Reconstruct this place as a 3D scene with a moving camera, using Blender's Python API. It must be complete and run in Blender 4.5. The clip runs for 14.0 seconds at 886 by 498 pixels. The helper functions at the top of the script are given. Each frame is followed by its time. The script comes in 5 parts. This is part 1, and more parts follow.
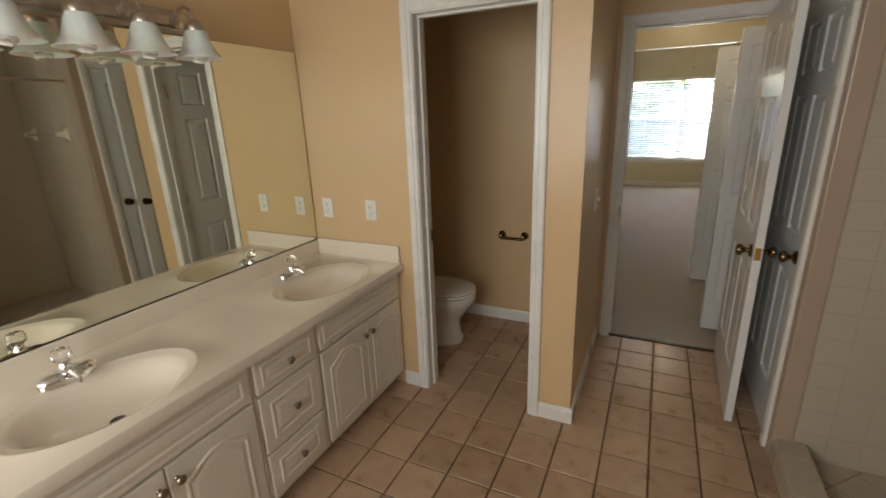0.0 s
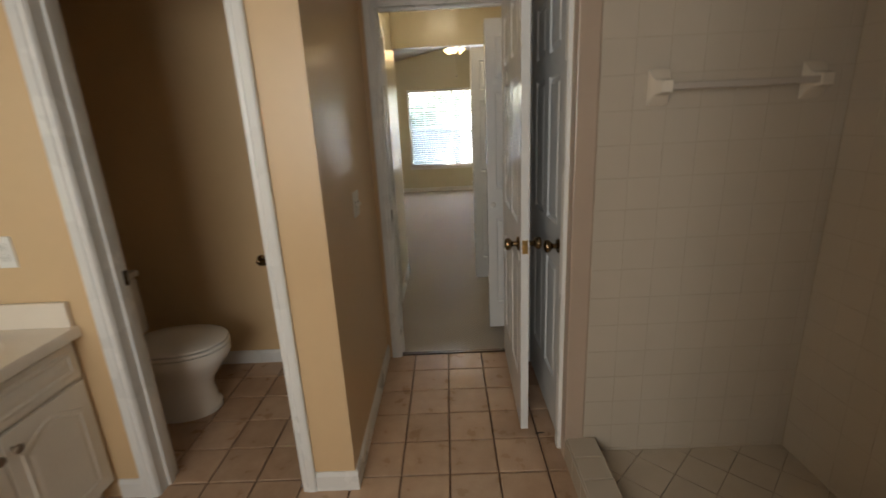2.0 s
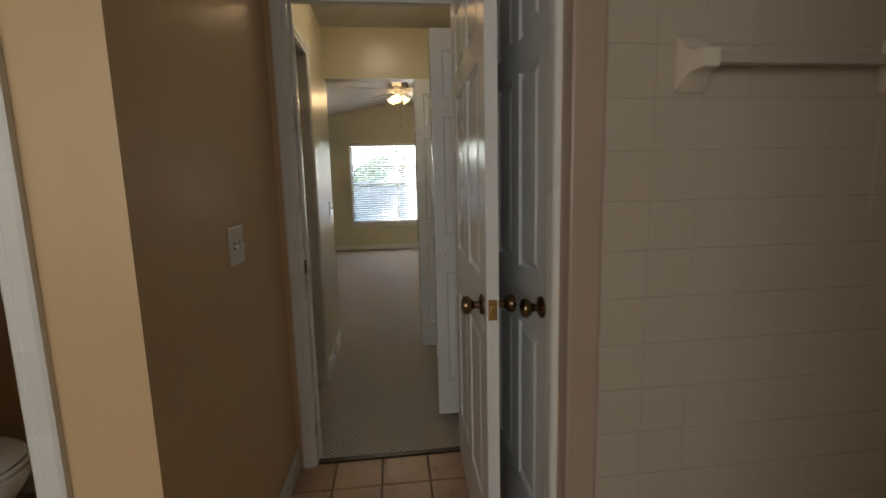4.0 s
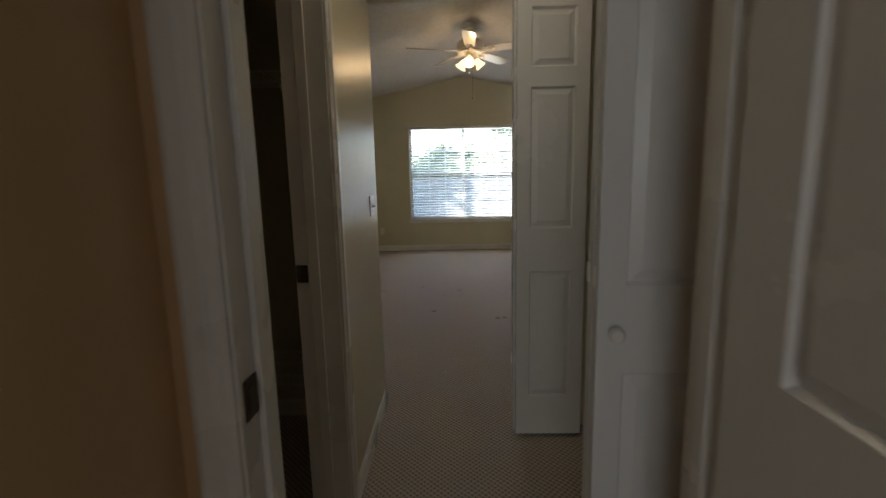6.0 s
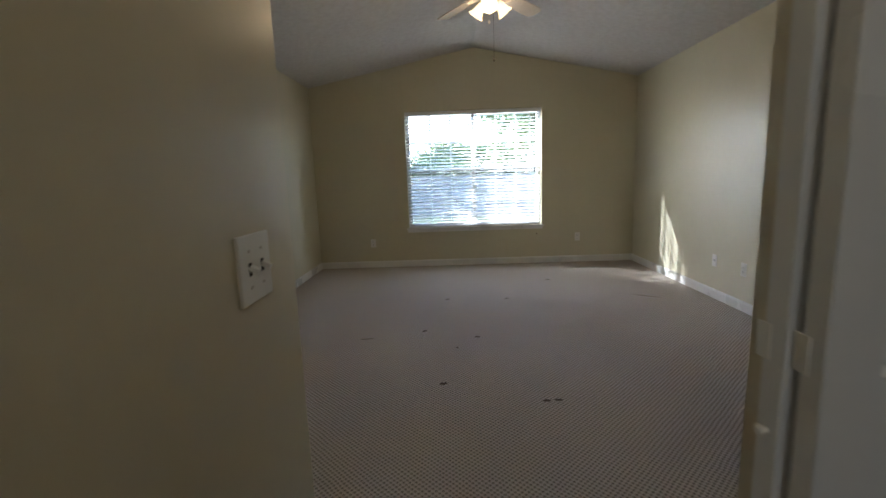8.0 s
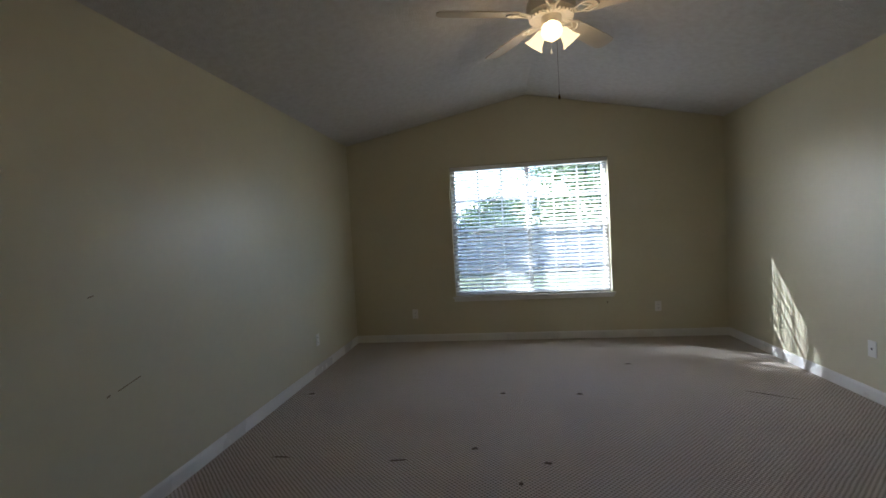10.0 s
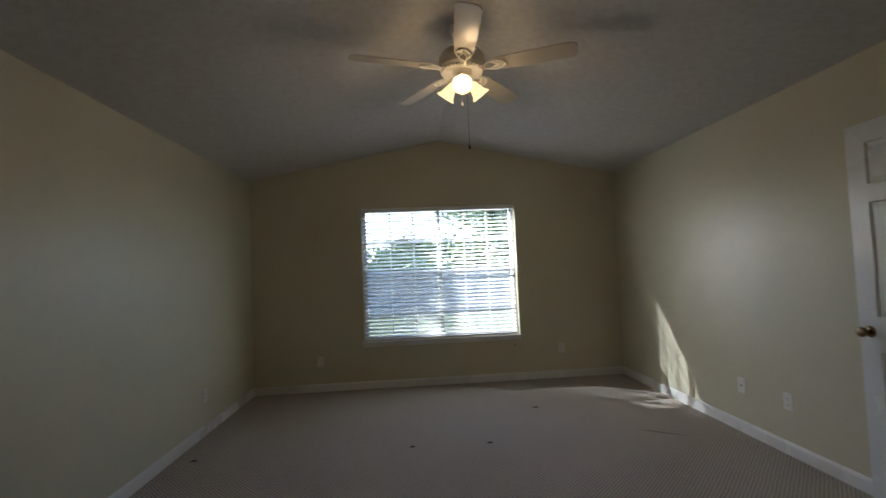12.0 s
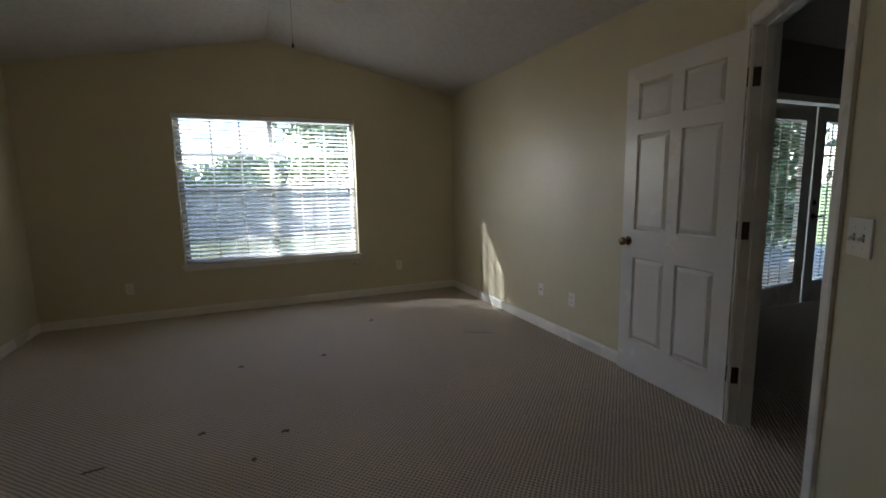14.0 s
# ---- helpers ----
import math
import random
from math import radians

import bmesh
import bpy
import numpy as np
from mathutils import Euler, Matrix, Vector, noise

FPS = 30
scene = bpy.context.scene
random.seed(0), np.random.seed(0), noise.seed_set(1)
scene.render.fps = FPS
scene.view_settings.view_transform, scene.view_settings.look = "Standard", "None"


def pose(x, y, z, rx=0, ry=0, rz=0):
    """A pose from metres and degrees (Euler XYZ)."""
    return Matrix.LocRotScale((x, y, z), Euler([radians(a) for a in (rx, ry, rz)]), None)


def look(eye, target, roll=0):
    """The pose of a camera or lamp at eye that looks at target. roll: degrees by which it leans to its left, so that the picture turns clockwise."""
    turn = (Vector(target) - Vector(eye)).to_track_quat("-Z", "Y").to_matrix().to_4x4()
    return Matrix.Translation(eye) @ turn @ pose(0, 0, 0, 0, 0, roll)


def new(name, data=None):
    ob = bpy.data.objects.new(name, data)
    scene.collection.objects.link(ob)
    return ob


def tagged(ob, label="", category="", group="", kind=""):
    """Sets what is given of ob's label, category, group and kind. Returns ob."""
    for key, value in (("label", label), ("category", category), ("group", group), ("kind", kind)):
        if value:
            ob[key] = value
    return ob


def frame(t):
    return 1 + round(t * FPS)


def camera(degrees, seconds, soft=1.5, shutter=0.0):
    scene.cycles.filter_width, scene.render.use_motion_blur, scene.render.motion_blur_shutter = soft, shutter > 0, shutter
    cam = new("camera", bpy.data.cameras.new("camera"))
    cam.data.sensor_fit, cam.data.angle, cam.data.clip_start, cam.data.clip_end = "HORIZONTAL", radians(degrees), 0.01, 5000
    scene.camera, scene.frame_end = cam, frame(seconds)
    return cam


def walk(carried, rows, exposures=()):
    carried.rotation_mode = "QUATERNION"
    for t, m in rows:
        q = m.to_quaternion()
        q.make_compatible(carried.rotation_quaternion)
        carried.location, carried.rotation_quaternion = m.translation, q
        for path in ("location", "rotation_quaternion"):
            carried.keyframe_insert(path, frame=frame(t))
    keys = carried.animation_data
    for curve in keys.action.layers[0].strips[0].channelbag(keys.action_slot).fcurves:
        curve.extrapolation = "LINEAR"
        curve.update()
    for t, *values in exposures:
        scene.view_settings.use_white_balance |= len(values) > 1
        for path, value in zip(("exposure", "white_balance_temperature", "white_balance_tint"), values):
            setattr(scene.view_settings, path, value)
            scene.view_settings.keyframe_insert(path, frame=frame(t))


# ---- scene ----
cam = camera(89.8, 14.0, shutter=0.4)
PATH = [
    (0, (0.286, -2.047, 1.585), (-0.546, -0.325, 1.0), -2.0),
    (0.5, (0.309, -2.019, 1.563), (-0.322, -0.219, 0.96), -2.3),
    (1, (0.359, -1.849, 1.545), (0.019, 0.033, 0.959), -3.5),
    (1.5, (0.415, -1.646, 1.54), (0.269, 0.265, 0.966), -3.1),
    (2, (0.429, -1.501, 1.446), (0.396, 0.421, 0.895), -2.8),
    (2.5, (0.378, -1.281, 1.181), (0.765, 0.62, 0.692), -4.8),
    (3, (0.402, -1.175, 1.228), (1.022, 0.693, 0.87), -3.2),
    (3.5, (0.468, -1.047, 1.28), (1.02, 0.86, 1.032), -2.1),
    (4, (0.48, -0.87, 1.269), (0.696, 1.097, 0.98), -1.4),
    (6.3, (0.366, 0.753, 1.218), (0.296, 2.724, 0.889), -2.0),
    (6.5, (0.356, 0.924, 1.206), (0.293, 2.886, 0.824), -3.6),
    (7, (0.359, 1.35, 1.211), (0.255, 3.321, 0.891), -3.5),
    (7.5, (0.33, 1.712, 1.221), (0.25, 3.687, 0.918), -3.0),
    (8, (0.29, 2.018, 1.227), (0.24, 3.992, 0.905), -2.0),
    (8.5, (0.286, 2.305, 1.232), (0.187, 4.283, 0.953), -2.1),
    (10.8, (0.237, 2.877, 1.336), (-0.047, 4.855, 1.399), -3.1),
    (11, (0.262, 2.871, 1.327), (0.036, 4.856, 1.421), -2.9),
    (11.5, (0.264, 2.894, 1.331), (0.197, 4.89, 1.442), -2.9),
    (12, (0.258, 2.899, 1.351), (0.399, 4.892, 1.437), -2.4),
    (12.5, (0.263, 2.904, 1.363), (0.623, 4.871, 1.403), -2.1),
    (13, (0.299, 2.896, 1.353), (0.831, 4.824, 1.34), -1.3),
    (13.5, (0.334, 2.885, 1.326), (1.039, 4.753, 1.211), -1.0),
    (14, (0.377, 2.871, 1.293), (1.146, 4.697, 1.02), -1.0),
]
walk(cam, [(t, look(eye, aim, lean)) for t, eye, aim, lean in PATH],
     exposures=[(0, 4.0, 6350, 10), (2, 4.0, 6350, 10), (4, 3.5, 6300, 10), (6.5, 3.1, 5900, 10), (7.5, 3.2, 5850, 10), (8.5, 3.3, 5200, 10), (11, 2.45, 5500, 10), (13, 2.45, 5650, 10), (14, 2.35, 5800, 10)])

# ---------------------------------------------------------------- world, sun, light
world = bpy.data.worlds.new("world")
world.use_nodes = True
scene.world = world
wn = world.node_tree.nodes
sky = wn.new("ShaderNodeTexSky")
sky.sky_type = "NISHITA"
sky.sun_disc = False
SUN_WAY = Vector((1.27, -0.83, -0.985)).normalized()
sky.sun_elevation = math.asin(-SUN_WAY.z)
sky.sun_rotation = math.atan2(-SUN_WAY.x, -SUN_WAY.y)
world.node_tree.links.new(sky.outputs[0], wn["Background"].inputs[0])
wn["Background"].inputs[1].default_value = 0.15

sun_data = bpy.data.lights.new("sun", "SUN")
sun_data.energy, sun_data.angle, sun_data.color = 5.0, radians(0.5), (1.0, 0.97, 0.92)
sun = new("sun", sun_data)
sun.matrix_world = look((0, 0, 20), Vector((0, 0, 20)) + SUN_WAY)


def area(name, eye, target, w, h, watts, col):
    d = bpy.data.lights.new(name, "AREA")
    d.shape, d.size, d.size_y, d.energy, d.color = "RECTANGLE", w, h, watts, col
    ob = new(name, d)
    ob.matrix_world = look(eye, target)
    return ob


def bulb(name, at, watts, col, r):
    d = bpy.data.lights.new(name, "POINT")
    d.energy, d.color, d.shadow_soft_size = watts, col, r
    ob = new(name, d)
    ob.location = at
    return ob


# area lamp for the daylight of the bathroom's own unseen window, behind the start of the walk
area("bath_window_daylight", (-0.55, -3.38, 1.60), (-0.55, 0, 1.6), 1.58, 1.25, 2.55, (0.95, 0.965, 0.92))
bulb("passage_lamp", (0.43, 1.95, 2.36), 0.21, (1.0, 0.62, 0.26), 0.08)

# ---------------------------------------------------------------- materials


def pmat(name, col, rough=0.5, metal=0.0, var=0.08, scale=6.0, bump=0.0, bscale=200.0, rvar=0.0, coat=0.0, per_piece=0.0, depth=0.002):
    """A paint, wood, ceramic or metal: colour varied at two scales, fine relief, uneven gloss."""
    m = bpy.data.materials.new(name)
    m.use_nodes = True
    nt = m.node_tree
    b = nt.nodes["Principled BSDF"]
    b.inputs["Metallic"].default_value = metal
    b.inputs["Coat Weight"].default_value = coat
    tc = nt.nodes.new("ShaderNodeTexCoord")
    n1 = nt.nodes.new("ShaderNodeTexNoise")
    n1.inputs["Scale"].default_value, n1.inputs["Detail"].default_value = scale, 5
    n2 = nt.nodes.new("ShaderNodeTexNoise")
    n2.inputs["Scale"].default_value, n2.inputs["Detail"].default_value = scale * 14, 3
    geo = nt.nodes.new("ShaderNodeNewGeometry")
    for n in (n1, n2):
        nt.links.new(geo.outputs["Position"], n.inputs["Vector"])
    mixf = nt.nodes.new("ShaderNodeMath")
    mixf.operation = "MULTIPLY_ADD"
    mixf.inputs[1].default_value = 0.35
    nt.links.new(n2.outputs[0], mixf.inputs[0])
    nt.links.new(n1.outputs[0], mixf.inputs[2])
    last = mixf
    if per_piece:
        oi = nt.nodes.new("ShaderNodeObjectInfo")
        add = nt.nodes.new("ShaderNodeMath")
        add.operation = "MULTIPLY_ADD"
        add.inputs[1].default_value = per_piece
        nt.links.new(oi.outputs["Random"], add.inputs[0])
        nt.links.new(mixf.outputs[0], add.inputs[2])
        last = add
    ramp = nt.nodes.new("ShaderNodeMapRange")
    ramp.inputs["From Min"].default_value, ramp.inputs["From Max"].default_value = 0.35, 1.0 + per_piece
    nt.links.new(last.outputs[0], ramp.inputs["Value"])
    mix = nt.nodes.new("ShaderNodeMix")
    mix.data_type = "RGBA"
    lo = [max(0, c * (1 - var * (1 + 0.25 * k))) for k, c in enumerate(col)]
    hi = [min(1, c * (1 + var)) for c in col]
    mix.inputs["A"].default_value, mix.inputs["B"].default_value = (*lo, 1), (*hi, 1)
    nt.links.new(ramp.outputs[0], mix.inputs["Factor"])
    nt.links.new(mix.outputs["Result"], b.inputs["Base Color"])
    rr = nt.nodes.new("ShaderNodeMapRange")
    rr.inputs["To Min"].default_value, rr.inputs["To Max"].default_value = max(0, rough - rvar), min(1, rough + rvar)
    nt.links.new(n1.outputs[0], rr.inputs["Value"])
    nt.links.new(rr.outputs[0], b.inputs["Roughness"])
    if bump:
        n3 = nt.nodes.new("ShaderNodeTexNoise")
        n3.inputs["Scale"].default_value, n3.inputs["Detail"].default_value = bscale, 3
        nt.links.new(geo.outputs["Position"], n3.inputs["Vector"])
        bp = nt.nodes.new("ShaderNodeBump")
        bp.inputs["Strength"].default_value, bp.inputs["Distance"].default_value = bump, depth
        nt.links.new(n3.outputs[0], bp.inputs["Height"])
        nt.links.new(bp.outputs[0], b.inputs["Normal"])
    return m


def glow(name, col, strength, base=(0.8, 0.8, 0.8)):
    m = bpy.data.materials.new(name)
    m.use_nodes = True
    b = m.node_tree.nodes["Principled BSDF"]
    b.inputs["Base Color"].default_value = (*base, 1)
    b.inputs["Emission Color"].default_value = (*col, 1)
    b.inputs["Emission Strength"].default_value = strength
    return m


def glass(name, col=(1, 1, 1), rough=0.0, ior=1.45):
    m = bpy.data.materials.new(name)
    m.use_nodes = True
    b = m.node_tree.nodes["Principled BSDF"]
    b.inputs["Base Color"].default_value = (*col, 1)
    b.inputs["Transmission Weight"].default_value = 1
    b.inputs["Roughness"].default_value = rough
    b.inputs["IOR"].default_value = ior
    return m


BATH_WALL = pmat("tan_eggshell_paint", (0.68, 0.49, 0.28), 0.33, var=0.05, scale=1.5, bump=0.12, bscale=260, rvar=0.06)
CREAM = pmat("cream_eggshell_paint", (0.62, 0.58, 0.42), 0.40, var=0.05, scale=1.3, bump=0.12, bscale=260, rvar=0.06)
HALL = pmat("golden_cream_paint", (0.64, 0.575, 0.41), 0.30, var=0.05, scale=1.3, bump=0.12, bscale=260, rvar=0.06)
TRIM = pmat("white_gloss_trim_paint", (0.78, 0.77, 0.74), 0.28, var=0.04, scale=3, bump=0.05, bscale=120, rvar=0.08)
DOORW = pmat("white_satin_door_paint", (0.76, 0.76, 0.75), 0.25, var=0.04, scale=3, bump=0.08, bscale=160, rvar=0.08)
CEIL = pmat("knockdown_ceiling_texture", (0.62, 0.60, 0.57), 0.9, var=0.10, scale=22, bump=1.0, bscale=95, depth=0.008)
CABINET = pmat("white_thermofoil", (0.79, 0.735, 0.64), 0.35, var=0.05, scale=4, bump=0.03, bscale=90, rvar=0.08)
MARBLE = pmat("cultured_marble", (0.82, 0.735, 0.62), 0.16, var=0.05, scale=5, rvar=0.05, coat=0.3)
PORCELAIN = pmat("white_porcelain", (0.80, 0.76, 0.70), 0.1, var=0.03, scale=3, coat=0.4)
TILE = pmat("terracotta_beige_floor_tile", (0.47, 0.325, 0.22), 0.30, var=0.26, scale=11, bump=0.35, bscale=45, rvar=0.1, per_piece=0.45)
GROUT = pmat("brown_grout", (0.16, 0.10, 0.065), 0.9, var=0.3, scale=15, bump=0.6, bscale=300)
WTILE = pmat("almond_wall_tile", (0.51, 0.44, 0.35), 0.18, var=0.03, scale=9, rvar=0.04, per_piece=0.15)
WGROUT = pmat("pale_tile_grout", (0.41, 0.34, 0.26), 0.85, var=0.2, scale=14)
STILE = pmat("almond_floor_tile", (0.52, 0.44, 0.34), 0.4, var=0.08, scale=9, rvar=0.08)
CHROME = pmat("chrome", (0.85, 0.85, 0.86), 0.08, 1.0, var=0.02)
NICKEL = pmat("brushed_nickel", (0.52, 0.47, 0.41), 0.3, 1.0, var=0.1, scale=30)
BRASS = pmat("antique_brass", (0.20, 0.14, 0.075), 0.25, 1.0, var=0.25, scale=30)
PEWTER = pmat("antique_pewter", (0.30, 0.265, 0.22), 0.28, 1.0, var=0.2, scale=40)
BRASSB = pmat("bright_brass_plate", (0.62, 0.45, 0.18), 0.28, 1.0, var=0.15, scale=30)
BRONZE = pmat("dark_bronze_plate", (0.09, 0.07, 0.05), 0.4, 0.9, var=0.2, scale=30)
PLASTIC = pmat("white_plastic", (0.80, 0.78, 0.73), 0.3, var=0.02)
DARK = pmat("dark_slot", (0.02, 0.02, 0.02), 0.7, var=0.1)
WIRE = pmat("white_vinyl_wire", (0.75, 0.75, 0.72), 0.4, var=0.03)
FANW = pmat("white_fan_enamel", (0.74, 0.70, 0.62), 0.32, var=0.04, scale=8)
SLAT = pmat("white_blind_slat", (0.82, 0.82, 0.80), 0.4, var=0.03, scale=6)
VINYL = pmat("white_window_vinyl", (0.80, 0.80, 0.80), 0.4, var=0.03)
CRYSTAL = glass("clear_acrylic")
PANE = glass("window_pane", (1, 1, 1), 0.0, 1.02)
FROST = pmat("frosted_glass_shade", (0.88, 0.87, 0.83), 0.3, var=0.08, scale=25)
FROST.node_tree.nodes["Principled BSDF"].inputs["Subsurface Weight"].default_value = 0.3
FROST.node_tree.nodes["Principled BSDF"].inputs["Transmission Weight"].default_value = 0.0
LIT = glow("lit_amber_glass_shade", (1.0, 0.66, 0.28), 0.28, (0.55, 0.38, 0.18))
FILAMENT = glow("lit_bulb", (1.0, 0.84, 0.55), 1.8)
DOME = glow("lit_ceiling_dome", (1.0, 0.86, 0.60), 0.9)
MIRROR = pmat("silvered_mirror", (0.86, 0.88, 0.78), 0.0, 1.0, var=0.0)
RUBBER = pmat("dark_rubber", (0.03, 0.03, 0.03), 0.7, var=0.2)
SCUFF = pmat("faint_wall_scuff", (0.30, 0.25, 0.17), 0.8, var=0.2, scale=40)
STAIN = pmat("dark_carpet_stain", (0.11, 0.085, 0.065), 0.95, var=0.3, scale=40)
PAPER = pmat("white_scrap", (0.85, 0.85, 0.83), 0.8)
SHINGLE = pmat("blue_grey_siding", (0.25, 0.32, 0.42), 0.8, var=0.1, scale=3)
BARK = pmat("bark", (0.12, 0.09, 0.06), 0.9, var=0.3, scale=12, bump=0.8, bscale=40)
LEAF = pmat("leaves", (0.15, 0.21, 0.09), 0.6, var=0.5, scale=3)
GRASS = pmat("lawn", (0.12, 0.16, 0.06), 0.9, var=0.4, scale=2, bump=0.6, bscale=60)
PATIO = pmat("pale_concrete", (0.50, 0.49, 0.46), 0.85, var=0.12, scale=3, bump=0.3, bscale=80)
FENCEM = pmat("weathered_fence_wood", (0.42, 0.43, 0.46), 0.85, var=0.25, scale=5)


def carpet_material():
    """Beige cut-and-loop carpet: a close diagonal lattice of dark pits, worn patches over it."""
    m = bpy.data.materials.new("beige_berber_carpet")
    m.use_nodes = True
    nt = m.node_tree
    b = nt.nodes["Principled BSDF"]
    b.inputs["Roughness"].default_value = 0.95
    geo = nt.nodes.new("ShaderNodeNewGeometry")
    wob = nt.nodes.new("ShaderNodeTexNoise")
    wob.inputs["Scale"].default_value = 9
    nt.links.new(geo.outputs["Position"], wob.inputs["Vector"])
    shift = nt.nodes.new("ShaderNodeVectorMath")
    shift.operation = "SCALE"
    shift.inputs["Scale"].default_value = 0.012
    nt.links.new(wob.outputs["Color"], shift.inputs[0])
    pos = nt.nodes.new("ShaderNodeVectorMath")
    nt.links.new(geo.outputs["Position"], pos.inputs[0])
    nt.links.new(shift.outputs[0], pos.inputs[1])
    sep = nt.nodes.new("ShaderNodeSeparateXYZ")
    nt.links.new(pos.outputs[0], sep.inputs[0])

    def math_node(op, a, c=None):
        n = nt.nodes.new("ShaderNodeMath")
        n.operation = op
        for k, v in enumerate((a, c)):
            if v is None:
                continue
            if isinstance(v, (int, float)):
                n.inputs[k].default_value = v
            else:
                nt.links.new(v, n.inputs[k])
        return n.outputs[0]
    u = math_node("ADD", sep.outputs[0], sep.outputs[1])
    v = math_node("SUBTRACT", sep.outputs[0], sep.outputs[1])
    k = 2 * math.pi / 0.027
    su = math_node("SINE", math_node("MULTIPLY", u, k))
    sv = math_node("SINE", math_node("MULTIPLY", v, k))
    h = math_node("ADD", math_node("MULTIPLY", su, 0.5), math_node("MULTIPLY", sv, 0.5))
    fine = nt.nodes.new("ShaderNodeTexNoise")
    fine.inputs["Scale"].default_value, fine.inputs["Detail"].default_value = 260, 3
    nt.links.new(geo.outputs["Position"], fine.inputs["Vector"])
    wear = nt.nodes.new("ShaderNodeTexNoise")
    wear.inputs["Scale"].default_value, wear.inputs["Detail"].default_value = 1.6, 4
    nt.links.new(geo.outputs["Position"], wear.inputs["Vector"])
    h2 = math_node("ADD", h, math_node("MULTIPLY", fine.outputs[0], 0.5))
    mr = nt.nodes.new("ShaderNodeMapRange")
    mr.inputs["From Min"].default_value, mr.inputs["From Max"].default_value = -0.75, 0.55
    nt.links.new(h2, mr.inputs["Value"])
    mix = nt.nodes.new("ShaderNodeMix")
    mix.data_type = "RGBA"
    mix.inputs["A"].default_value, mix.inputs["B"].default_value = (0.15, 0.125, 0.10, 1), (0.62, 0.55, 0.465, 1)
    nt.links.new(mr.outputs[0], mix.inputs["Factor"])
    mix2 = nt.nodes.new("ShaderNodeMix")
    mix2.data_type, mix2.blend_type = "RGBA", "MULTIPLY"
    mr2 = nt.nodes.new("ShaderNodeMapRange")
    mr2.inputs["To Min"].default_value, mr2.inputs["To Max"].default_value = 0.0, 0.35
    nt.links.new(wear.outputs[0], mr2.inputs["Value"])
    nt.links.new(mr2.outputs[0], mix2.inputs["Factor"])
    nt.links.new(mix.outputs["Result"], mix2.inputs["A"])
    mix2.inputs["B"].default_value = (0.6, 0.57, 0.54, 1)
    nt.links.new(mix2.outputs["Result"], b.inputs["Base Color"])
    bp = nt.nodes.new("ShaderNodeBump")
    bp.inputs["Strength"].default_value, bp.inputs["Distance"].default_value = 0.6, 0.004
    nt.links.new(h2, bp.inputs["Height"])
    nt.links.new(bp.outputs[0], b.inputs["Normal"])
    return m


CARPET = carpet_material()

# ---------------------------------------------------------------- mesh helpers


def link(name, bm, material, parent=None, label="", smooth=False):
    bmesh.ops.recalc_face_normals(bm, faces=bm.faces)
    me = bpy.data.meshes.new(name)
    bm.to_mesh(me)
    bm.free()
    me.materials.append(material)
    if smooth:
        for p in me.polygons:
            p.use_smooth = True
        me.set_sharp_from_angle(angle=radians(38))
    ob = new(name, me)
    if parent:
        ob.parent = parent
    if label:
        ob["label"] = label
    return ob


def part(name, bm, material, parent, label="", smooth=False):
    return link(name, bm, material, parent, label, smooth)


def thing(name, m=None, label="", category="", group=""):
    e = new(name)
    e.empty_display_size = 0.1
    if m is not None:
        e.matrix_world = m
    return tagged(e, label, category, group)


def bx(bm, x0, x1, y0, y1, z0, z1, bevel=0.0):
    """A box, its edges rounded by bevel."""
    if x0 > x1: x0, x1 = x1, x0
    if y0 > y1: y0, y1 = y1, y0
    r = bmesh.ops.create_cube(bm, size=1, matrix=Matrix.Translation(((x0 + x1) / 2, (y0 + y1) / 2, (z0 + z1) / 2)) @ Matrix.Diagonal((x1 - x0, y1 - y0, z1 - z0, 1)))
    if bevel:
        es = {e for v in r["verts"] for e in v.link_edges}
        bmesh.ops.bevel(bm, geom=list(es), offset=bevel, segments=2, affect="EDGES", profile=0.6)
    return bm


def boxed(*a, **k):
    return bx(bmesh.new(), *a, **k)


def ring_loft(bm, rings, cap0=True, cap1=True):
    """A skin over rings of points of the same count."""
    vs = [[bm.verts.new(p) for p in r] for r in rings]
    n = len(vs[0])
    for a, b2 in zip(vs, vs[1:]):
        for i in range(n):
            bm.faces.new((a[i], a[(i + 1) % n], b2[(i + 1) % n], b2[i]))
    if cap0:
        bm.faces.new(vs[0])
    if cap1:
        bm.faces.new(vs[-1])
    return bm


def circle(c, rx, ry, axis="z", n=24):
    out = []
    for i in range(n):
        a = 2 * math.pi * i / n
        u, v = rx * math.cos(a), ry * math.sin(a)
        out.append({"z": (c[0] + u, c[1] + v, c[2]), "x": (c[0], c[1] + u, c[2] + v), "y": (c[0] + u, c[1], c[2] + v)}[axis])
    return out


def lathe(bm, prof, m=None, n=20, cap=True):
    """A turned shape from rows of (radius, height)."""
    m = m or Matrix()
    rings = [[m @ Vector(p) for p in circle((0, 0, z), r, r, "z", n)] for r, z in prof]
    return ring_loft(bm, rings, cap, cap)


def rod(bm, a, b2, r, n=8, r2=None):
    a, b2 = Vector(a), Vector(b2)
    q = (b2 - a).to_track_quat("Z", "Y").to_matrix().to_4x4()
    return lathe(bm, [(r, 0), (r2 or r, (b2 - a).length)], Matrix.Translation(a) @ q, n)


def wall(name, boxes, material, label="", cat="wall"):
    bm = bmesh.new()
    for b2 in boxes:
        bx(bm, *b2)
    return tagged(link(name, bm, material), label, cat, kind="structure")

